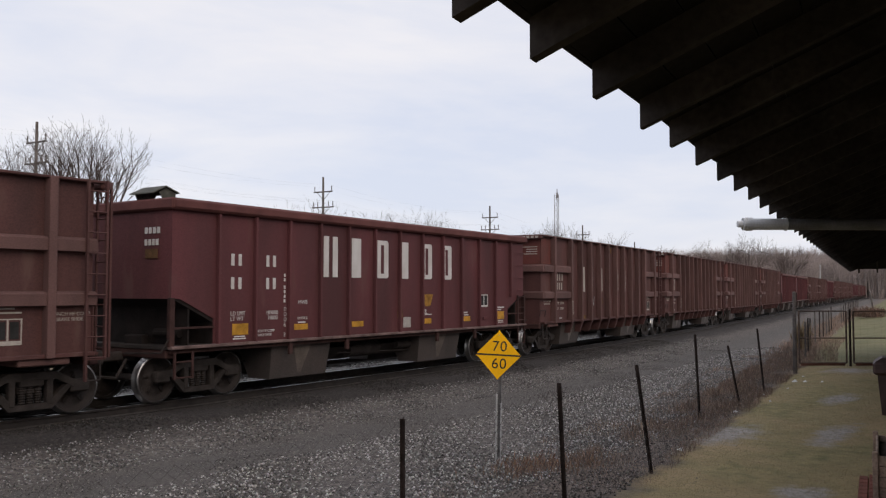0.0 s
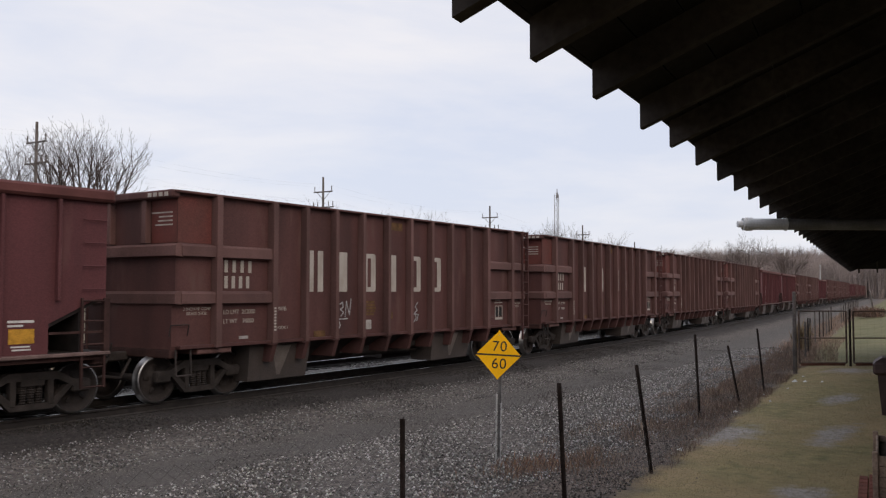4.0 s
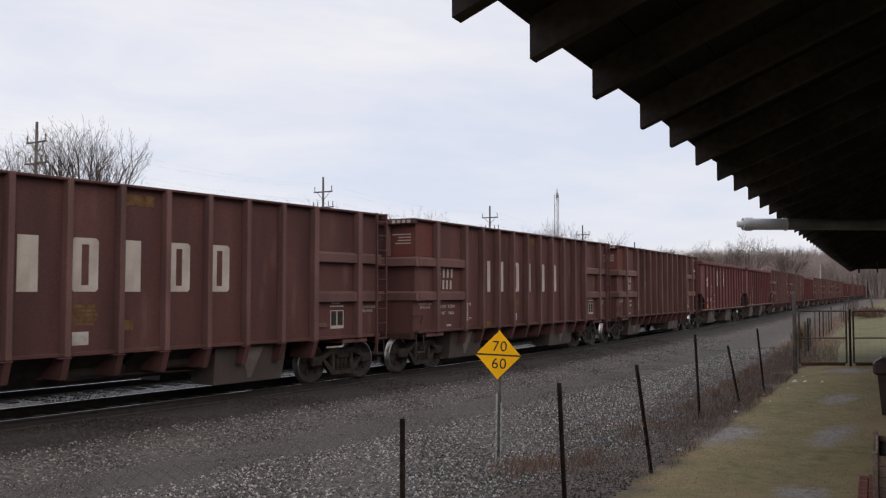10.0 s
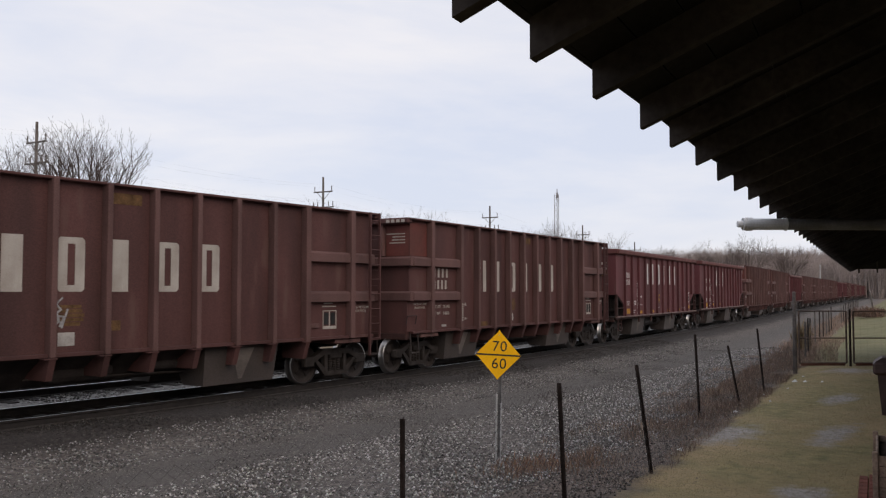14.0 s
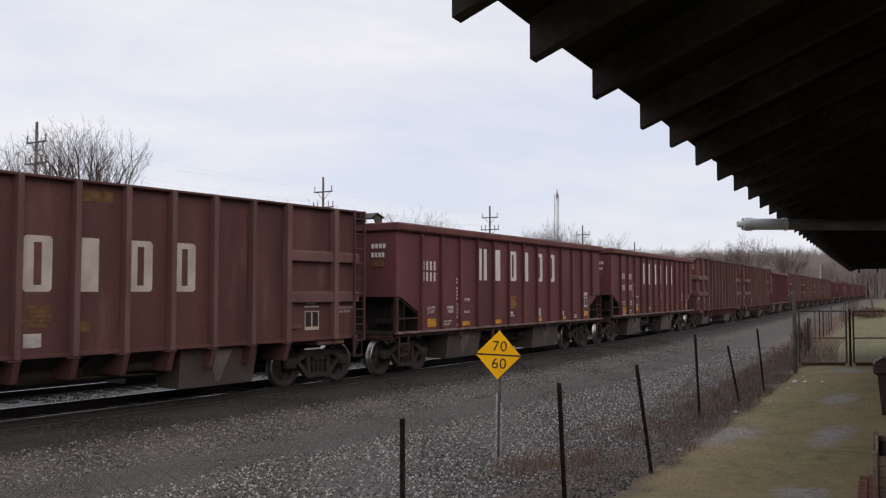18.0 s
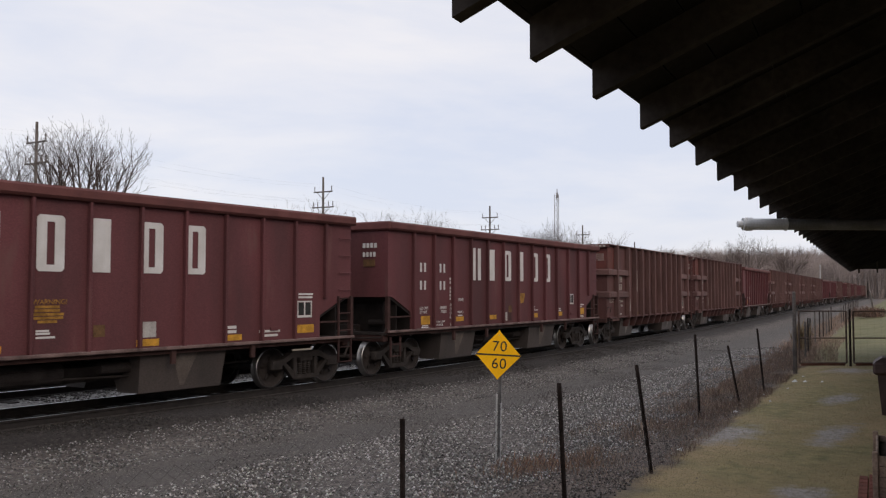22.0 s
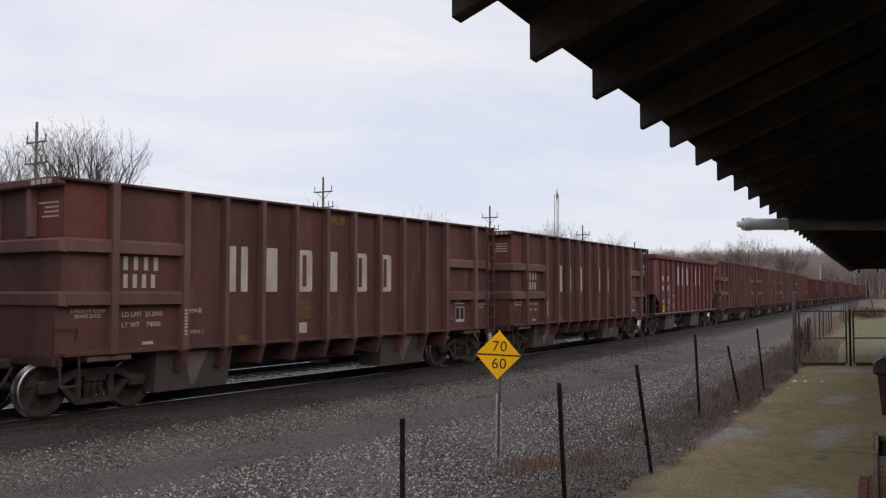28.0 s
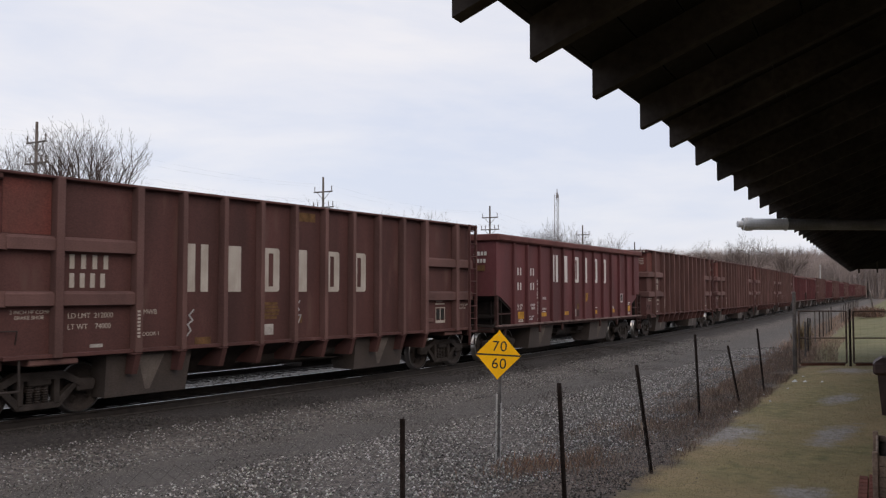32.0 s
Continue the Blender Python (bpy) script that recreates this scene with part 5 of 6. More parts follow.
# ---------- gate, far fence and yard things ----------


def tube(sh, a, b, r=0.019):
    return sh.rod(a, b, r, n=8)


def build_gate(a, b, hinge):
    a, b = Vector(a), Vector(b)
    g = thing("pipe_gate", "rusty steel pipe yard gate, closed", "gate", pose(*a), group="leaves of the yard gate")
    w = b - a
    fr = Shape()
    for z in (0.08, 1.66):
        tube(fr, (0, 0, z), (w.x, w.y, z))
    for u in (0, 1):
        tube(fr, (w.x * u, w.y * u, 0.08), (w.x * u, w.y * u, 1.66), 0.028)
    part("gate_frame", fr, GATE_PAINT, g)
    part("middle_rail", tube(Shape(), (0, 0, 0.84), (w.x, w.y, 0.84), 0.02), GATE_PAINT, g)
    wire, n = Shape(), 9
    for i in range(1, n):
        u = i / n
        wire.rod((w.x * u, w.y * u, 0.08), (w.x * u, w.y * u, 1.66), 0.0012, n=3, caps=False)
    tagged(part("gate_mesh", wire, WIRE, g), kind="stuff")
    part("bottom_board", Shape().box(0.05, w.length - 0.05, -0.02, 0.02, 0.0, 0.07, 0.005, Matrix.Rotation(math.atan2(w.y, w.x), 4, "Z")), BRICK_BOARD, g, "dull red bottom board")


BRICK_BOARD = material("dull_red_board", (0.17, 0.075, 0.055), 0.85, 0, 4.0, 0.3, 30, 0.1)
build_gate((28.0, 6.9, -0.1), (28.88, 5.74, -0.1), 0)
build_gate((28.96, 5.55, -0.1), (30.1, 4.0, -0.1), 1)
tagged(solid("gate_post", Shape().rod((0, 0, -0.4), (-0.05, -0.02, 2.23), 0.06, 0.05, n=12).rod((-0.05, -0.02, 2.23), (-0.05, -0.02, 2.26), 0.05, 0.03, n=12), POLE_WOOD, "thick grey weathered wooden gate post", "post", at=pose(26.39, 6.63, -0.1)))
solid("gate_stop_post", Shape().rod((0, 0, -0.3), (0, 0, 1.72), 0.035, n=10), POST_RUST, "rusty steel centre post of the gate", "post", at=pose(28.92, 5.64, -0.1))


def build_far_fence():
    fence = thing("far_fence", "old wire fence of thin posts running on beyond the gate", "fence")
    rnd = random.Random(4)
    pts = []
    for i in range(22):
        s = 31.5 + i * 2.9 + (i * 0.9 if i > 8 else 0)
        x, y, h = along(s, lawn_edge(s) - 0.15)
        z = rnd.uniform(1.15, 1.4)
        lean = rnd.uniform(-0.05, 0.05)
        part("fence_post", Shape().rod((0, 0, -0.3), (lean, lean * 0.6, z), 0.032, 0.028, n=5), POST_RUST if i % 3 else POLE_WOOD, fence, at=pose(x, y, -0.1))
        pts.append(Vector((x, y, -0.1)))
    w = Shape()
    for a, b in zip(pts[:-1], pts[1:]):
        for k in range(5):
            z = Vector((0, 0, 0.15 + k * 0.22))
            w.rod(a + z, b + z, 0.004, n=3, caps=False)
        for k in range(8):
            p = a.lerp(b, k / 8)
            w.rod(p + Vector((0, 0, 0.05)), p + Vector((0, 0, 1.05)), 0.0035, n=3, caps=False)
    tagged(part("wire_mesh", w, WIRE, fence), kind="stuff")


build_far_fence()


def build_bin():
    d = math.degrees(math.atan2(0.1657, 0.9862))
    b = thing("litter_bin", "dark brown litter bin with an overhanging lid", "bin", pose(17.95, 2.72, -0.1, 0, 0, d))
    part("body", Shape().add([(-0.26, -0.26, 0.03), (0.26, -0.26, 0.03), (0.26, 0.26, 0.03), (-0.26, 0.26, 0.03), (-0.32, -0.32, 0.74), (0.32, -0.32, 0.74), (0.32, 0.32, 0.74), (-0.32, 0.32, 0.74)], [(0, 1, 2, 3), (0, 1, 5, 4), (1, 2, 6, 5), (2, 3, 7, 6), (3, 0, 4, 7), (4, 5, 6, 7)]), BIN, b)
    part("lid", Shape().box(-0.39, 0.39, -0.39, 0.39, 0.74, 0.97, 0.04).prism([(-0.36, 0.97), (0.36, 0.97), (0.24, 1.05), (-0.24, 1.05)], "x", -0.36, 0.36), BIN, b, "dark brown hooded lid")
    part("handle", Shape().box(-0.36, -0.33, -0.12, 0.12, 0.52, 0.545, 0.006), GALV, b, "small metal handle")
    for sx in (-1, 1):
        part("foot", Shape().box(sx * 0.2 - 0.05, sx * 0.2 + 0.05, -0.26, 0.26, 0.0, 0.04), BIN, b)
    p = thing("plank_planter", "weathered wooden plank box on brick paving", "planter", pose(10.62, 1.25, -0.1, 0, 0, d))
    for k in range(4):
        part("plank", Shape().box(-0.03, 0.0, -0.55, 0.58, 0.02 + k * 0.115, 0.13 + k * 0.115, 0.008), WOOD, p)
        part("plank", Shape().box(0.0, 1.5, 0.55, 0.58, 0.02 + k * 0.115, 0.13 + k * 0.115, 0.008), WOOD, p)
        part("plank", Shape().box(1.5, 1.53, -0.55, 0.58, 0.02 + k * 0.115, 0.13 + k * 0.115, 0.008), WOOD, p)
    for sx, sy in ((-0.035, 0.585), (1.535, 0.585)):
        part("corner_post", Shape().box(sx - 0.03, sx + 0.03, sy - 0.03, sy + 0.03, 0.0, 0.52, 0.008), WOOD, p)
    part("soil", Shape().box(0.0, 1.49, -0.54, 0.54, 0.05, 0.4), VERGE_SOIL, p)
    # brick paving under the eave
    pav = thing("brick_paving", "worn red brick paving strip under the eave", "paving", pose(10.3, 1.66, -0.125, 0, 0, d), kind="structure")
    me = Shape().box(-0.1, 0.1, -0.048, 0.048, 0, 0.055, 0.006).mesh("brick", BRICK)
    for i in range(9):
        for j in range(12):
            ob = new("brick", me)
            ob.parent = pav
            ob.matrix_basis = pose(i * 0.212 + (0.106 if j % 2 else 0) - 0.4, 0.26 - j * 0.106, 0.003 * math.sin(i * 7 + j * 3), 0.6 * math.sin(i * 5 + j), 0.6 * math.cos(i * 3 + j * 2), 0)
    cn = thing("drain_pipe", "grey plastic drain pipe laid out under the eave", "pipe", pose(0, 0, 0))
    a, b2 = Vector((8.378, 2.556, 2.80)), Vector((9.9, 0.46, 2.79))
    u = (b2 - a).normalized()
    part("tube", Shape().rod(a, a + u * 0.41, 0.055, n=18), PIPE, cn)
    # past the collar the shade is put into the pipe's colour
    part("inner_tube", Shape().rod(a + u * 0.41, b2, 0.054, n=18), PIPE_SHADED, cn, "grey plastic pipe, painted darker for the shade under the eave")
    part("coupling", Shape().rod(a + u * 0.03, a + u * 0.085, 0.064, n=18), PIPE, cn)
    part("end_cap", Shape().rod(a - u * 0.05, a, 0.03, 0.035, n=14).rod(a, a + u * 0.02, 0.06, n=18), PIPE, cn)
    part("collar", Shape().rod(a + u * 0.40, a + u * 0.415, 0.062, n=18), PIPE, cn)
    for k in (2.2,):
        part("strap", Shape().rod(a + u * k + Vector((0, 0, 0.05)), a + u * k + Vector((0, 0, 0.42 if k < 1 else 0.95)), 0.006, n=5), GALV, cn)


VERGE_SOIL = material("damp_soil", (0.06, 0.045, 0.035), 0.95, 0, 5.0, 0.3, 30, 0.3)
build_bin()

# ---------- utility poles, wires and a far mast ----------
POLES = [(61.22, 63.0, 14.05), (43.90, 79.0, 13.2), (32.93, 101.0, 12.8), (26.89, 124.0, 12.2), (23.59, 150.0, 11.2), (21.2, 180.0, 10.8), (19.0, 225.0, 10.5), (16.6, 262.0, 10.5)]


def build_poles():
    arms = []
    for deg, dist, h in POLES:
        x, y = dist * math.cos(radians(deg)), dist * math.sin(radians(deg))
        z = -0.9
        p = thing("utility_pole", "weathered wooden utility pole with two crossarms", "utility pole", pose(x, y, z, 0, 0, 6), group="poles along the railway")
        part("pole", Shape().rod((0, 0, -0.5), (0, 0, h + 0.2), 0.16, 0.09, n=10), POLE_WOOD, p)
        ends = []
        for zz, L in ((h - 1.15, 1.05), (h - 2.55, 1.2)):
            arm = part("crossarm", Shape().box(-0.05, 0.05, -L, L, zz - 0.055, zz + 0.055, 0.01), POLE_WOOD, p)
            for yy in (-L + 0.1, L - 0.1) + ((-0.6, 0.6) if zz < h - 2 else ()):
                part("insulator", Shape().rod((0, yy, zz + 0.07), (0, yy, zz + 0.5), 0.035, 0.05, n=6), POLE_WOOD, arm)
                ends.append(Vector((x, y, z)) + Vector((0, yy, zz + 0.55)))
            for s in (-1, 1):
                part("brace", Shape().rod((0.05, s * 0.7, zz - 0.05), (0.05, 0, zz - 0.75), 0.025, n=4), POLE_WOOD, arm)
        arms.append(ends)
    w = Shape()
    first = [e + Vector((-34, 3, 0.4)) for e in arms[0]]
    for A, B in zip([first] + arms[:-1], arms):
        for a, b in zip(A, B):
            for k in range(8):
                u, v = k / 8, (k + 1) / 8
                p, q = a.lerp(b, u), a.lerp(b, v)
                p, q = p - Vector((0, 0, 2.6 * u * (1 - u))), q - Vector((0, 0, 2.6 * v * (1 - v)))
                w.rod(p, q, 0.0022, n=3, caps=False)
    tagged(solid("power_lines", w, WIRE_DARK, "thin sagging overhead wires between the poles", "wires"), kind="stuff")
    deg, dist, h = 28.55, 300.0, 38.4
    x, y = dist * math.cos(radians(deg)), dist * math.sin(radians(deg))
    m = thing("lattice_mast", "tall thin grey lattice radio mast", "mast", pose(x, y, -1, 0, 0, 20))
    legs = [(0.85 * math.cos(a), 0.85 * math.sin(a)) for a in (0.0, 2.094, 4.189)]
    for px, py in legs:
        part("leg", Shape().rod((px, py, 0), (px, py, h - 2), 0.10, n=5), MAST, m)
    br = Shape()
    for k in range(17):
        z = 1 + k * 2.1
        for i in range(3):
            a, b = legs[i], legs[(i + 1) % 3]
            br.rod((*a, z), (*b, z + 2.1), 0.045, n=3, caps=False).rod((*a, z), (*b, z), 0.045, n=3, caps=False)
    tagged(part("bracing", br, MAST, m), kind="stuff")
    part("antenna", Shape().rod((0.85, 0, h - 4), (0.85, 0, h), 0.14, n=6).prism([(-0.2, 0), (0.9, 0.6), (0.9, 1.6), (-0.2, 2.0)], "y", -0.3, 0.3, pose(0.9, 0, h - 3.2)), MAST, m)


WIRE_DARK = material("dark_overhead_wire", (0.12, 0.12, 0.125), 0.7)
MAST = material("pale_mast_steel", (0.34, 0.33, 0.34), 0.7, 0.2)
build_poles()

# ---------- bare winter trees ----------


def grow(sh, rnd, p, d, length, r, depth, spread, least, forks=2):
    """One long limb bending upwards, with shorter limbs leaving it all along, and twigs on those."""
    n = 7 if depth > 2 else 5 if depth > 1 else 4 if depth > 0 else 2
    side = rnd.uniform(0, 6.28)
    for k in range(n):
        q = p + d * (length / n)
        r2 = r * (1 - 0.7 / n)
        sh.rod(p, q, max(r, least), max(r2, least), n=6 if r > 0.08 else 3, caps=False)
        p, r = q, r2
        d = (d + Vector((rnd.uniform(-1, 1), rnd.uniform(-1, 1), rnd.uniform(-0.7, 1.1))) * 0.09).normalized()
        if depth > 0 and k >= (1 if depth < 3 else 2):
            for i in range(2 if depth > forks else 1):
                side += 2.4 + rnd.uniform(-0.5, 0.5)
                ax = d.orthogonal().normalized()
                ax.rotate(Matrix.Rotation(side, 3, d))
                t = (d + ax * spread * rnd.uniform(0.7, 1.3) + Vector((0, 0, 0.15))).normalized()
                grow(sh, rnd, p, t, length * (0.58 - 0.24 * k / n) * rnd.uniform(0.75, 1.2), r * 0.52, depth - 1, spread, least, forks)


def build_tree(x, y, z, height, seed, spread=0.6, least=0.012, bole=0.2, tilt=(0, 0), limbs=4, open_=0.55, forks=2):
    rnd = random.Random(seed)
    crown, trunk = Shape(), Shape()
    tl = height * bole
    r0 = height * 0.017
    trunk.rod((0, 0, -0.4), (0, 0, 0.4), r0 * 1.5, r0 * 1.1, n=9, caps=False).rod((0, 0, 0.4), (0, 0, tl), r0 * 1.1, r0 * 0.8, n=9)
    top = Vector((0, 0, tl - 0.1))
    for i in range(limbs):
        a = i * 6.2832 / limbs + rnd.uniform(-0.4, 0.4)
        o = open_ * (0.25 if i == 0 else rnd.uniform(0.7, 1.2))
        d = Vector((math.cos(a) * o + tilt[0], math.sin(a) * o + tilt[1], 1.0)).normalized()
        grow(crown, rnd, top, d, (height - tl) * rnd.uniform(0.72, 1.0), r0 * 0.55, 3, spread, least, forks)
    heights = sorted(v[2] for v in crown.v)
    k = (height - tl) / max(heights[int(len(heights) * 0.985)] - tl, 0.1)
    crown.v = [(v[0] * k, v[1] * k, tl - 0.1 + (v[2] - tl + 0.1) * k) for v in crown.v]
    t = thing("bare_tree", "bare grey-brown deciduous tree in winter", "tree", pose(x, y, z))
    part("trunk", trunk, BARK, t, smooth=True)
    part("crown", crown, BARK, t, smooth=True)
    return t


# a clump of tall trees over the cars, their crowns leaning outwards; across is towards the far end of the line
for x, y, h, seed, tilt, op, bole in ((35.25, 55.5, 14.0, 11, (0.20, -0.14), 0.40, 0.5), (34.3, 56.2, 14.9, 12, (0.05, -0.04), 0.42, 0.5), (32.8, 57.2, 14.2, 13, (0.0, 0.0), 0.30, 0.5), (30.3, 58.4, 13.2, 14, (-0.05, 0.0), 0.36, 0.48), (29.0, 59.0, 13.2, 15, (-0.1, 0.05), 0.4, 0.48)):
    build_tree(x, y, -0.9, h, seed, spread=0.60, least=0.009, tilt=tilt, bole=bole, limbs=5, open_=op)
for deg, dist, h, seed in ((21.1, 200.0, 11.6, 51), (18.4, 205.0, 13.6, 52), (16.65, 205.0, 14.4, 53), (14.4, 210.0, 12.6, 54), (19.6, 215.0, 12.0, 55), (22.2, 190.0, 11.2, 56)):
    build_tree(dist * math.cos(radians(deg)), dist * math.sin(radians(deg)), -0.6, h, seed, spread=0.65, least=0.016, limbs=6, open_=0.42, forks=1)
for x, y, h, seed, op in ((85.2, 84.5, 14.5, 21, 0.36), (81.5, 86.0, 13.7, 22, 0.34), (88.2, 83.4, 13.7, 32, 0.34), (102.1, 80.4, 14.4, 23, 0.3), (106.0, 78.5, 14.6, 24, 0.3), (99.0, 82.0, 14.2, 20, 0.3), (131.7, 71.7, 14.2, 25, 0.4), (136.0, 72.5, 14.0, 29, 0.4), (126.0, 74.0, 12.6, 30, 0.4), (152.9, 74.3, 13.2, 26, 0.4), (158.0, 76.0, 11.8, 27, 0.4), (118.0, 96.0, 11.5, 28, 0.4), (47.0, 88.0, 11.6, 31, 0.4)):
    build_tree(x, y, -0.9, h, seed, spread=0.6, least=0.012, limbs=7, open_=op, forks=1 if x > 110 else 2)


def build_woods():
    """The far belt of bare woods along the horizon, too many to count."""
    rnd = random.Random(77)
    sh = Shape()
    for i in range(560):
        near = i < 70
        deg = rnd.uniform(12.5, 23.5) if near else rnd.uniform(3, 27)
        dist = rnd.uniform(250, 320) if near else rnd.uniform(340, 520)
        h = rnd.uniform(12.5, 16.0) * dist / 285 if near else rnd.uniform(17, 23) * dist / 420
        if deg > 21:
            h *= 0.85
        grow_far(sh, rnd, Vector((dist * math.cos(radians(deg)), dist * math.sin(radians(deg)), -1)), h, near)
    for i in range(13000):
        deg, dist = rnd.uniform(2, 25.5), rnd.uniform(330, 520)
        x, y = dist * math.cos(radians(deg)), dist * math.sin(radians(deg))
        h = rnd.uniform(11, 23) * dist / 420
        mid = Vector((x + rnd.uniform(-1, 1), y + rnd.uniform(-1, 1), h * rnd.uniform(0.45, 0.7)))
        sh.rod((x, y, -1), mid, 0.20, 0.10, n=3, caps=False)
        for k in range(3):
            sh.rod(mid, (mid.x + rnd.uniform(-2.6, 2.6), mid.y + rnd.uniform(-2.6, 2.6), h * rnd.uniform(0.8, 1.0)), 0.07, 0.03, n=3, caps=False)
    tagged(solid("far_woods", sh, FAR_BARK, "brown belt of far bare woods, distance haze painted into its colour", "woods", smooth=True), kind="stuff")


def grow_far(sh, rnd, p, h, near):
    sh.rod(p, p + Vector((0, 0, h * 0.5)), 0.22, 0.12, n=3, caps=False)
    for i in range(34 if near else 16):
        z = rnd.uniform(0.2, 0.62) * h
        a, out = rnd.uniform(0, 6.28), rnd.uniform(0.04, 0.2) * h
        q0 = p + Vector((0, 0, z))
        q1 = q0 + Vector((math.cos(a) * out, math.sin(a) * out, rnd.uniform(0.12, 0.28) * h))
        sh.rod(q0, q1, 0.07, 0.04, n=3, caps=False)
        for k in range(5):
            q2 = q1 + Vector((rnd.uniform(-0.09, 0.09), rnd.uniform(-0.09, 0.09), rnd.uniform(0.06, 0.2))) * h
            q2.z = min(q2.z, p.z + h)
            sh.rod(q1, q2, 0.035, 0.014, n=3, caps=False)


build_woods()

# small far things by the end of the line
solid("signal_cabinet", Shape().box(-0.8, 0.8, -0.6, 0.6, 0, 2.3, 0.04).prism([(-0.95, 2.3), (0.95, 2.3), (0.0, 2.7)], "y", -0.7, 0.7), WHITE_PAINT, "small pale trackside signal cabinet", "cabinet", at=pose(512.0, 90.8, -0.20, 0, 0, 10) @ Matrix.Scale(1.15, 4))
for x, y, h in ((292.8, 65.4, 10.9), (412.0, 81.0, 12.4)):
    post = thing("signal_mast", "slim pale steel signal mast beside the far track", "signal mast", pose(x, y, -0.4), group="far signal masts")
    part("mast", Shape().rod((0, 0, -0.3), (0, 0, h), 0.20, 0.16, n=8), GALV, post)
    part("lamp_head", Shape().box(-0.16, 0.16, -0.22, 0.22, h - 0.5, h + 0.2, 0.04), GALV, post)
solid("leaning_stake", Shape().rod((0, 0, -0.3), (-0.5, 0.3, 2.3), 0.12, 0.10, n=6), POLE_WOOD, "dark leaning wooden stake in grass", "stake", at=pose(112.0, 19.2, -0.1))

for x, y, sz in ((23.6, 5.95, 0.10), (23.4, 5.65, 0.07), (23.2, 5.2, 0.06), (20.2, 5.75, 0.06), (13.0, 4.75, 0.05), (7.55, 4.6, 0.06), (21.6, 5.6, 0.05), (16.9, 5.35, 0.06), (12.1, 4.62, 0.07), (11.6, 4.9, 0.05), (18.7, 5.2, 0.05), (25.1, 6.1, 0.06)):
    sz *= 0.8
    solid("paper_scrap", Shape().add([(-sz, -sz * 0.6, 0.0), (sz, -sz * 0.5, 0.01), (sz * 0.8, sz * 0.6, 0.02), (-sz * 0.7, sz * 0.7, 0.0), (0, 0, sz * 0.8), (-sz * 0.3, sz * 0.4, sz * 0.9)], [(0, 1, 4), (1, 2, 4), (2, 5, 4), (2, 3, 5), (3, 0, 5), (0, 4, 5), (3, 2, 1, 0)]), PAPER, "crumpled white scrap of litter in the grass", "litter", "litter by the fence", at=pose(x, y, level(off_track(x, y)[1]) - 0.005, 0, 0, x * 40))

# ---------- loose stuff: stones, weeds, grass ----------


def island_material(name, c0, c1, rough=0.9):
    m = bpy.data.materials.new(name)
    m.use_nodes = True
    n, l = m.node_tree.nodes, m.node_tree.links
    g, r = n.new("ShaderNodeNewGeometry"), n.new("ShaderNodeValToRGB")
    r.color_ramp.elements[0].color, r.color_ramp.elements[1].color = (*c0, 1), (*c1, 1)
    e = r.color_ramp.elements.new(0.66)
    e.color = (*[a * 0.72 + b * 0.28 for a, b in zip(c0, c1)], 1)
    l.new(g.outputs["Random Per Island"], r.inputs[0])
    tn, mx = n.new("ShaderNodeTexNoise"), n.new("ShaderNodeMix")
    tn.inputs["Scale"].default_value = 60
    mx.data_type, mx.blend_type = "RGBA", "OVERLAY"
    mx.inputs[0].default_value = 0.35
    tc = n.new("ShaderNodeTexCoord")
    l.new(tc.outputs["Object"], tn.inputs["Vector"])
    l.new(r.outputs[0], mx.inputs[6])
    l.new(tn.outputs["Color"], mx.inputs[7])
    n["Principled BSDF"].inputs["Roughness"].default_value = rough
    l.new(mx.outputs[2], n["Principled BSDF"].inputs["Base Color"])
    return m


def scatter_mesh(name, template_v, template_f, places, scales, seed, squash=None, mat=None, label="", category=""):
    """Many small pieces in one mesh: each a jittered, turned copy of a template."""
    rng = np.random.default_rng(seed)
    tv, tf = np.array(template_v, float), np.array(template_f)
    n, k = len(places), len(tv)
    a = rng.uniform(0, 2 * np.pi, n)
    v = tv[None] * (1 + rng.uniform(-0.3, 0.3, (n, k, 3)))
    if squash is not None:
        v[:, :, 2] *= squash
    b = rng.uniform(-0.6, 0.6, n) if squash is None else np.zeros(n)
    x, y, z = v[..., 0], v[..., 1], v[..., 2]
    x, z = x * np.cos(b)[:, None] - z * np.sin(b)[:, None], x * np.sin(b)[:, None] + z * np.cos(b)[:, None]
    x, y = x * np.cos(a)[:, None] - y * np.sin(a)[:, None], x * np.sin(a)[:, None] + y * np.cos(a)[:, None]
    v = np.stack([x, y, z], -1) * np.asarray(scales)[:, None, None] + np.asarray(places)[:, None]
    f = (tf[None] + (np.arange(n) * k)[:, None, None]).reshape(-1, tf.shape[1])
    me = bpy.data.meshes.new(name)
    me.vertices.add(n * k)
    me.vertices.foreach_set("co", v.astype(np.float32).ravel())
    me.loops.add(f.size)
    me.loops.foreach_set("vertex_index", f.astype(np.int32).ravel())
    me.polygons.add(len(f))
    me.polygons.foreach_set("loop_start", (np.arange(len(f)) * tf.shape[1]).astype(np.int32))
    me.update(calc_edges=True)
    me.materials.append(mat)
    return tagged(new(name, me), label, category, kind="stuff")


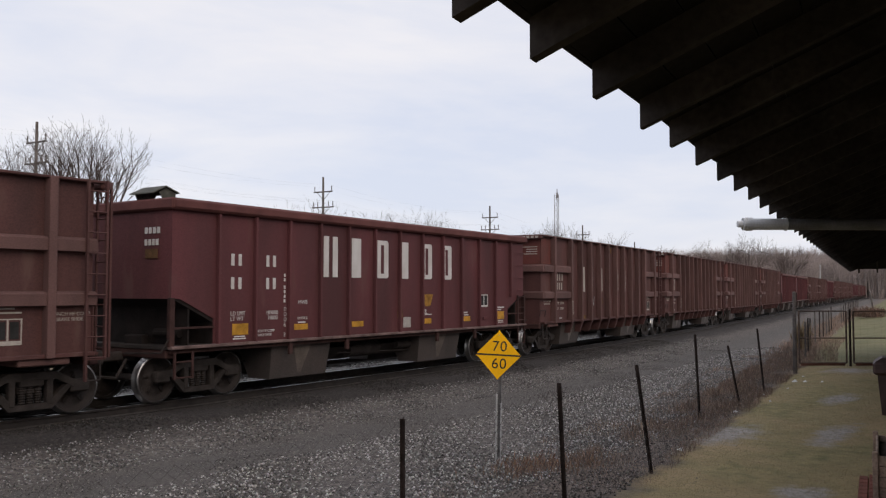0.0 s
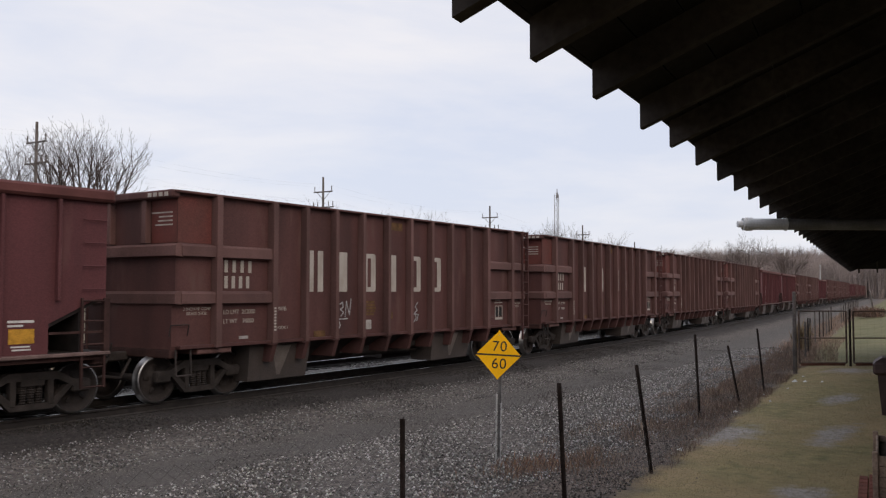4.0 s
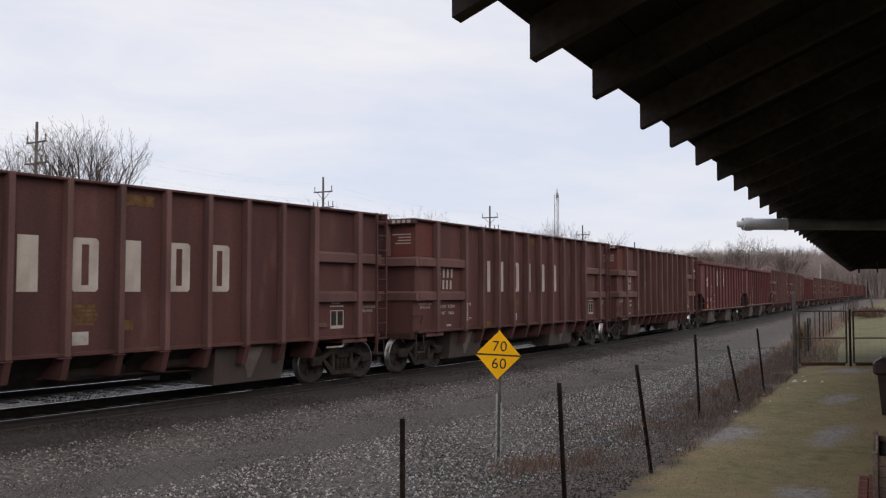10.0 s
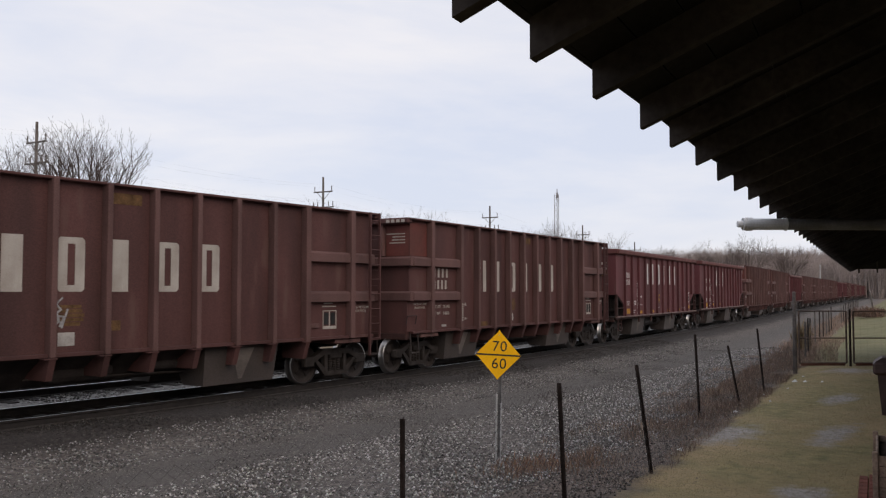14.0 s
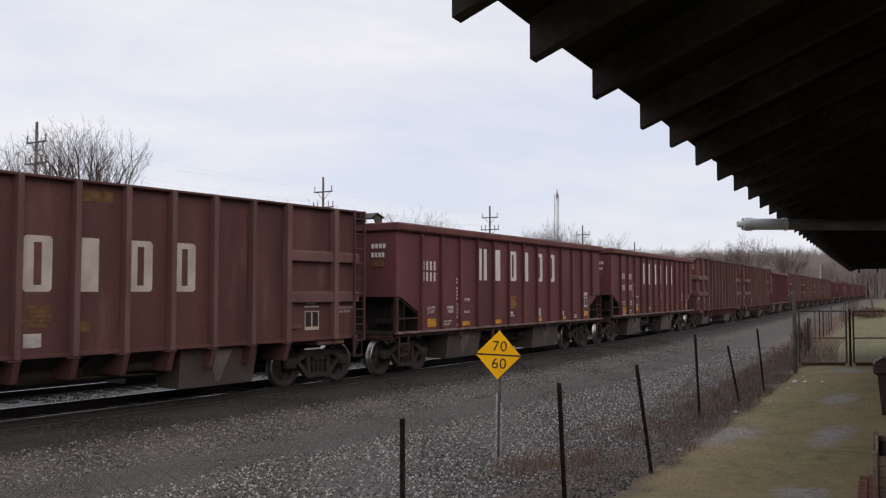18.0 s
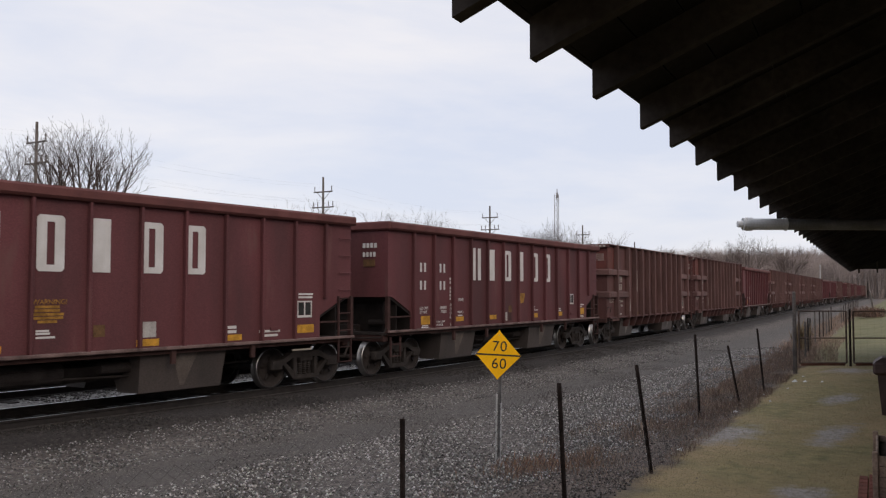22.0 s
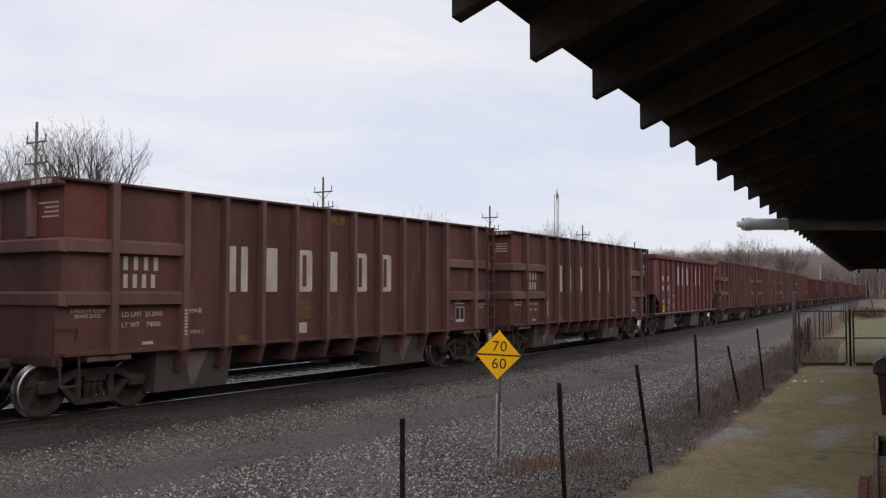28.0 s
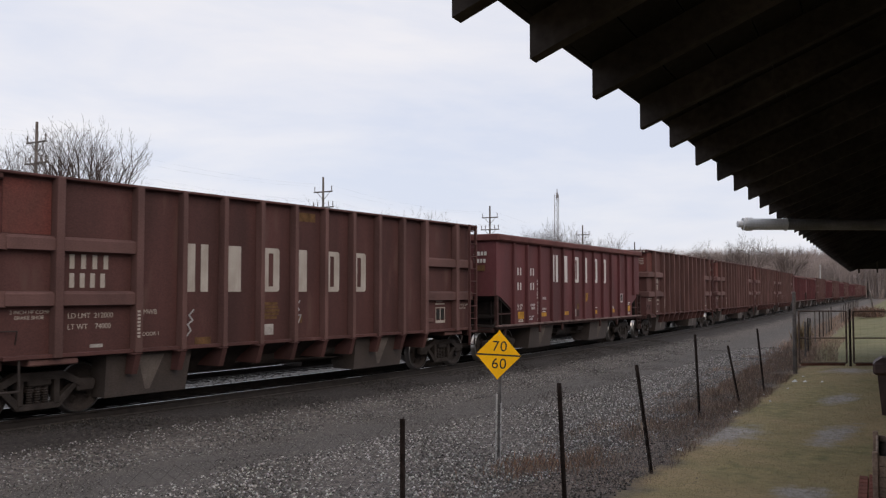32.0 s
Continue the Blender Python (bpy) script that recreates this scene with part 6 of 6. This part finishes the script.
def spread(n, s0, s1, bands, seed, power=1.0, edge=False):
    """Places over the ground in bands across the track, denser towards s0."""
    rng = np.random.default_rng(seed)
    w = np.array([b[1] - b[0] for b in bands])
    pick = rng.choice(len(bands), n, p=w / w.sum())
    v = np.array([b[0] for b in bands])[pick] + rng.uniform(0, 1, n) * w[pick]
    s = s0 + (s1 - s0) * rng.uniform(0, 1, n) ** power
    if edge:
        v = v + np.interp(s, [e[0] for e in EDGE], [e[1] for e in EDGE])
    h = np.interp(s, GRID, HEAD)
    off = HALF - v
    x, y = np.interp(s, GRID, LINE_X) - np.sin(h) * off, SIDE_Y + np.interp(s, GRID, LINE_Y) + np.cos(h) * off
    z = np.interp(v, [p[0] for p in PROFILE], [p[1] for p in PROFILE])
    z = z + np.array([0.05 * noise.noise(Vector((a * 0.5, b * 0.5, 0))) for a, b in zip(x, y)])
    return np.stack([x, y, z], -1), rng


ROCK_V = [(1, 0, 0), (-0.9, 0.1, 0), (0.1, 0.85, 0.05), (0, -0.9, 0), (0.1, 0, 0.75), (0, 0.1, -0.6)]
ROCK_F = [(0, 2, 4), (2, 1, 4), (1, 3, 4), (3, 0, 4), (2, 0, 5), (1, 2, 5), (3, 1, 5), (0, 3, 5)]
BALLAST_STUFF = island_material("loose_ballast_stones", (0.028, 0.026, 0.024), (0.57, 0.55, 0.525))
OILY_STUFF = island_material("oily_ballast_stones", (0.02, 0.018, 0.016), (0.09, 0.08, 0.075))
pl, rng = spread(44000, 3.0, 40.0, [(5.3, 8.4)], 5, 1.5)
nearer, rng = spread(14000, 3.0, 17.0, [(8.4, 9.9)], 45, 1.2)
pl = np.concatenate([pl, nearer])
scatter_mesh("ballast_stones", ROCK_V, ROCK_F, pl, rng.uniform(0.010, 0.030, len(pl)), 6, mat=BALLAST_STUFF, label="coarse grey crushed ballast stones", category="stones")
VERGE_STONES = island_material("dirty_verge_stones", (0.035, 0.029, 0.025), (0.36, 0.32, 0.285))
pl, rng = spread(15000, 6.0, 24.0, [(-2.4, -0.05)], 47, 1.1, True)
scatter_mesh("verge_stones", ROCK_V, ROCK_F, pl, rng.uniform(0.008, 0.026, len(pl)), 48, mat=VERGE_STONES, label="dirty scattered stones in the weedy verge", category="stones")
SHOULDER_STUFF = island_material("clean_shoulder_stones", (0.030, 0.028, 0.027), (0.37, 0.36, 0.345))
DULL_STUFF = island_material("dusty_shoulder_stones", (0.03, 0.027, 0.025), (0.32, 0.30, 0.28))
pl, rng = spread(24000, 3.0, 46.0, [(2.15, 3.9)], 25, 1.5)
scatter_mesh("shoulder_stones", ROCK_V, ROCK_F, pl, rng.uniform(0.011, 0.029, len(pl)), 26, mat=SHOULDER_STUFF, label="dusty grey stones of the ballast shoulder", category="stones")
pl, rng = spread(11000, 3.0, 40.0, [(0.84, 2.35)], 7, 1.4)
scatter_mesh("oily_stones", ROCK_V, ROCK_F, pl, rng.uniform(0.015, 0.035, len(pl)), 8, mat=OILY_STUFF, label="oil-blackened ballast stones beside the rail", category="stones")
pl, rng = spread(22000, 3.0, 40.0, [(3.5, 5.6)], 9, 1.5)
scatter_mesh("road_pebbles", ROCK_V, ROCK_F, pl, rng.uniform(0.005, 0.018, len(pl)), 10, mat=DULL_STUFF, label="fine pebbles of the track road", category="stones")
pl, rng = spread(16000, 4.0, 60.0, [(-6.2, -0.95)], 17, 1.2)
FAR_STUFF = island_material("clean_far_ballast", (0.06, 0.055, 0.05), (0.36, 0.345, 0.325))
scatter_mesh("far_ballast", ROCK_V, ROCK_F, pl, rng.uniform(0.02, 0.04, len(pl)), 18, mat=FAR_STUFF, label="clean pale ballast beyond the near rails", category="stones")
BLADE_V = [(-0.05, 0, 0), (0.05, 0, 0), (0.10, 0.06, 0.6), (0.22, 0.16, 1.0)]
BLADE_F = [(0, 1, 2), (0, 2, 3)]
STEM_V = [(-0.010, 0, 0), (0.010, 0, 0), (0.10, 0.03, 0.55), (0.112, 0.04, 0.55), (0.22, 0.14, 1.0), (0.03, 0.12, 0.9)]
STEM_F = [(0, 1, 2), (1, 3, 2), (2, 3, 4), (2, 3, 5)]
GRASS_STUFF = island_material("mixed_winter_grass", (0.18, 0.138, 0.06), (0.52, 0.375, 0.21))
GREEN_STUFF = island_material("green_lawn_blades", (0.135, 0.125, 0.045), (0.31, 0.26, 0.115))
VERGE_STUFF = island_material("dark_verge_weeds", (0.155, 0.108, 0.086), (0.52, 0.385, 0.29))
dense, rng = spread(36000, 8.5, 34.0, [(-1.35, 0.15)], 11, 0.9, True)
loose, rng = spread(12000, 9.5, 34.0, [(-2.5, -1.35)], 41, 0.9, True)
pl = np.concatenate([dense, loose])
hump = np.array([0.62 + 1.0 * noise.noise(Vector((p[0] * 0.6, p[1] * 1.1, 3.0))) + 0.5 * noise.noise(Vector((p[0] * 2.3, p[1] * 2.3, 1.0))) for p in pl])
hump[len(dense):] *= 0.5
hump = hump * np.clip((pl[:, 0] - 7.5) / 5.0, 0.3, 1.0)
keep = hump > 0.2
pl, hump = pl[keep], hump[keep]
scatter_mesh("dead_weeds", STEM_V, STEM_F, pl, rng.uniform(0.05, 0.26, len(pl)) ** 1.15 * np.minimum(hump, 1.0) * 1.1, 12, squash=1.0, mat=VERGE_STUFF, label="dead brown weeds tangled along the fence", category="weeds")
TUFT_STUFF = island_material("russet_weed_tuft", (0.15, 0.085, 0.062), (0.42, 0.27, 0.17))
clumps = [(10.15, 6.0, 0.40, 520), (10.5, 5.5, 0.42, 300)]
tuft = np.random.default_rng(71)
pl = np.concatenate([np.array([x, y, level(off_track(x, y)[1])]) + tuft.normal(0, 1, (n, 3)) * np.array([r, r * 0.55, 0]) for x, y, r, n in clumps])
scatter_mesh("weed_tuft", STEM_V, STEM_F, pl, tuft.uniform(0.05, 0.19, len(pl)), 72, squash=1.0, mat=TUFT_STUFF, label="russet dead weeds in the ballast by the sign post", category="weeds")
pl, rng = spread(45000, 7.0, 32.0, [(0.05, 4.2)], 13, 1.2, True)
scatter_mesh("lawn_grass", BLADE_V, BLADE_F, pl, rng.uniform(0.010, 0.034, len(pl)), 14, squash=1.0, mat=GRASS_STUFF, label="short worn tan winter grass", category="grass")
pl, rng = spread(16000, 7.0, 30.0, [(0.05, 2.4)], 61, 1.1, True)
scatter_mesh("green_grass", BLADE_V, BLADE_F, pl, rng.uniform(0.010, 0.030, len(pl)), 62, squash=1.0, mat=GREEN_STUFF, label="short dull green grass at the lawn's edge", category="grass")
pl, rng = spread(7000, 32.0, 105.0, [(-1.6, 0.1)], 15, 1.0, True)
scatter_mesh("trackside_brush", STEM_V, STEM_F, pl, rng.uniform(0.08, 0.36, len(pl)), 16, squash=1.0, mat=VERGE_STUFF, label="low brown dry brush along the far fence", category="brush")
pl, rng = spread(5000, 28.5, 46.0, [(-1.3, 0.9)], 81, 1.0, True)
scatter_mesh("gate_brush", STEM_V, STEM_F, pl, rng.uniform(0.06, 0.26, len(pl)), 82, squash=1.0, mat=VERGE_STUFF, label="dry brown brush behind the yard gate", category="brush")
x, y, h = along(86.7, 9.2)
pl = np.array([x, y, -0.15]) + np.random.default_rng(31).normal(0, 1, (1500, 3)) * np.array([1.3, 0.6, 0])
RUSSET_STUFF = island_material("russet_bush_twigs", (0.10, 0.06, 0.045), (0.23, 0.15, 0.11))
scatter_mesh("russet_bush", STEM_V, STEM_F, pl, np.random.default_rng(32).uniform(0.25, 0.95, len(pl)), 33, squash=1.0, mat=RUSSET_STUFF, label="leafless russet bush at the far end of the yard", category="bush")
STRAW_STUFF = island_material("pale_straw", (0.24, 0.17, 0.10), (0.46, 0.36, 0.22))
x, y, h = along(36.0, 8.35)
pl = np.array([x, y, -0.15]) + np.random.default_rng(34).normal(0, 1, (420, 3)) * np.array([0.1, 0.1, 0])
scatter_mesh("tan_grass_clump", STEM_V, STEM_F, pl, np.random.default_rng(35).uniform(0.3, 1.05, len(pl)), 36, squash=1.0, mat=STRAW_STUFF, label="tall clump of tan dry grass by the gate", category="grass clump")

# ---------- motion of the train ----------
TRAVEL = [0.0, 3.9, 7.79, 11.69, 15.58, 19.47, 23.35, 27.23, 31.17, 35.14, 39.1, 43.04, 46.97, 50.99, 55.04, 59.1, 63.15, 67.24, 71.32, 75.4, 79.44, 83.36, 87.36, 91.43, 95.53, 99.66, 103.77, 107.88, 111.99, 116.14, 120.35, 124.53, 128.72]


def travelled(t):
    return float(np.interp(t, range(len(TRAVEL)), TRAVEL))


def car_pose(k, t):
    """Both trucks ride on the track's line; the body spans them."""
    s = FIRST + (k - 1) * PITCH - travelled(t)
    xa, ya, _ = along(s - 6.1, 0)
    xb, yb, _ = along(s + 6.1, 0)
    return pose((xa + xb) / 2, (ya + yb) / 2, 0, 0, 0, math.degrees(math.atan2(yb - ya, xb - xa)))


def motions():
    for k, car in cars.items():
        walk(car, [(float(t), car_pose(k, t)) for t in range(33)])
    turn = [i * 4 / FPS for i in range(240)] + [32.0]
    for k in range(0, 12):
        for tr in cars[k].children:
            if not tr.name.startswith("truck"):
                continue
            for ws in tr.children:
                if ws.name.startswith("wheelset"):
                    x = ws.location.x
                    walk(ws, [(t, Matrix.Translation((x, 0, WHEEL_R)) @ Matrix.Rotation(-travelled(t) / WHEEL_R, 4, "Y")) for t in turn])


motions()
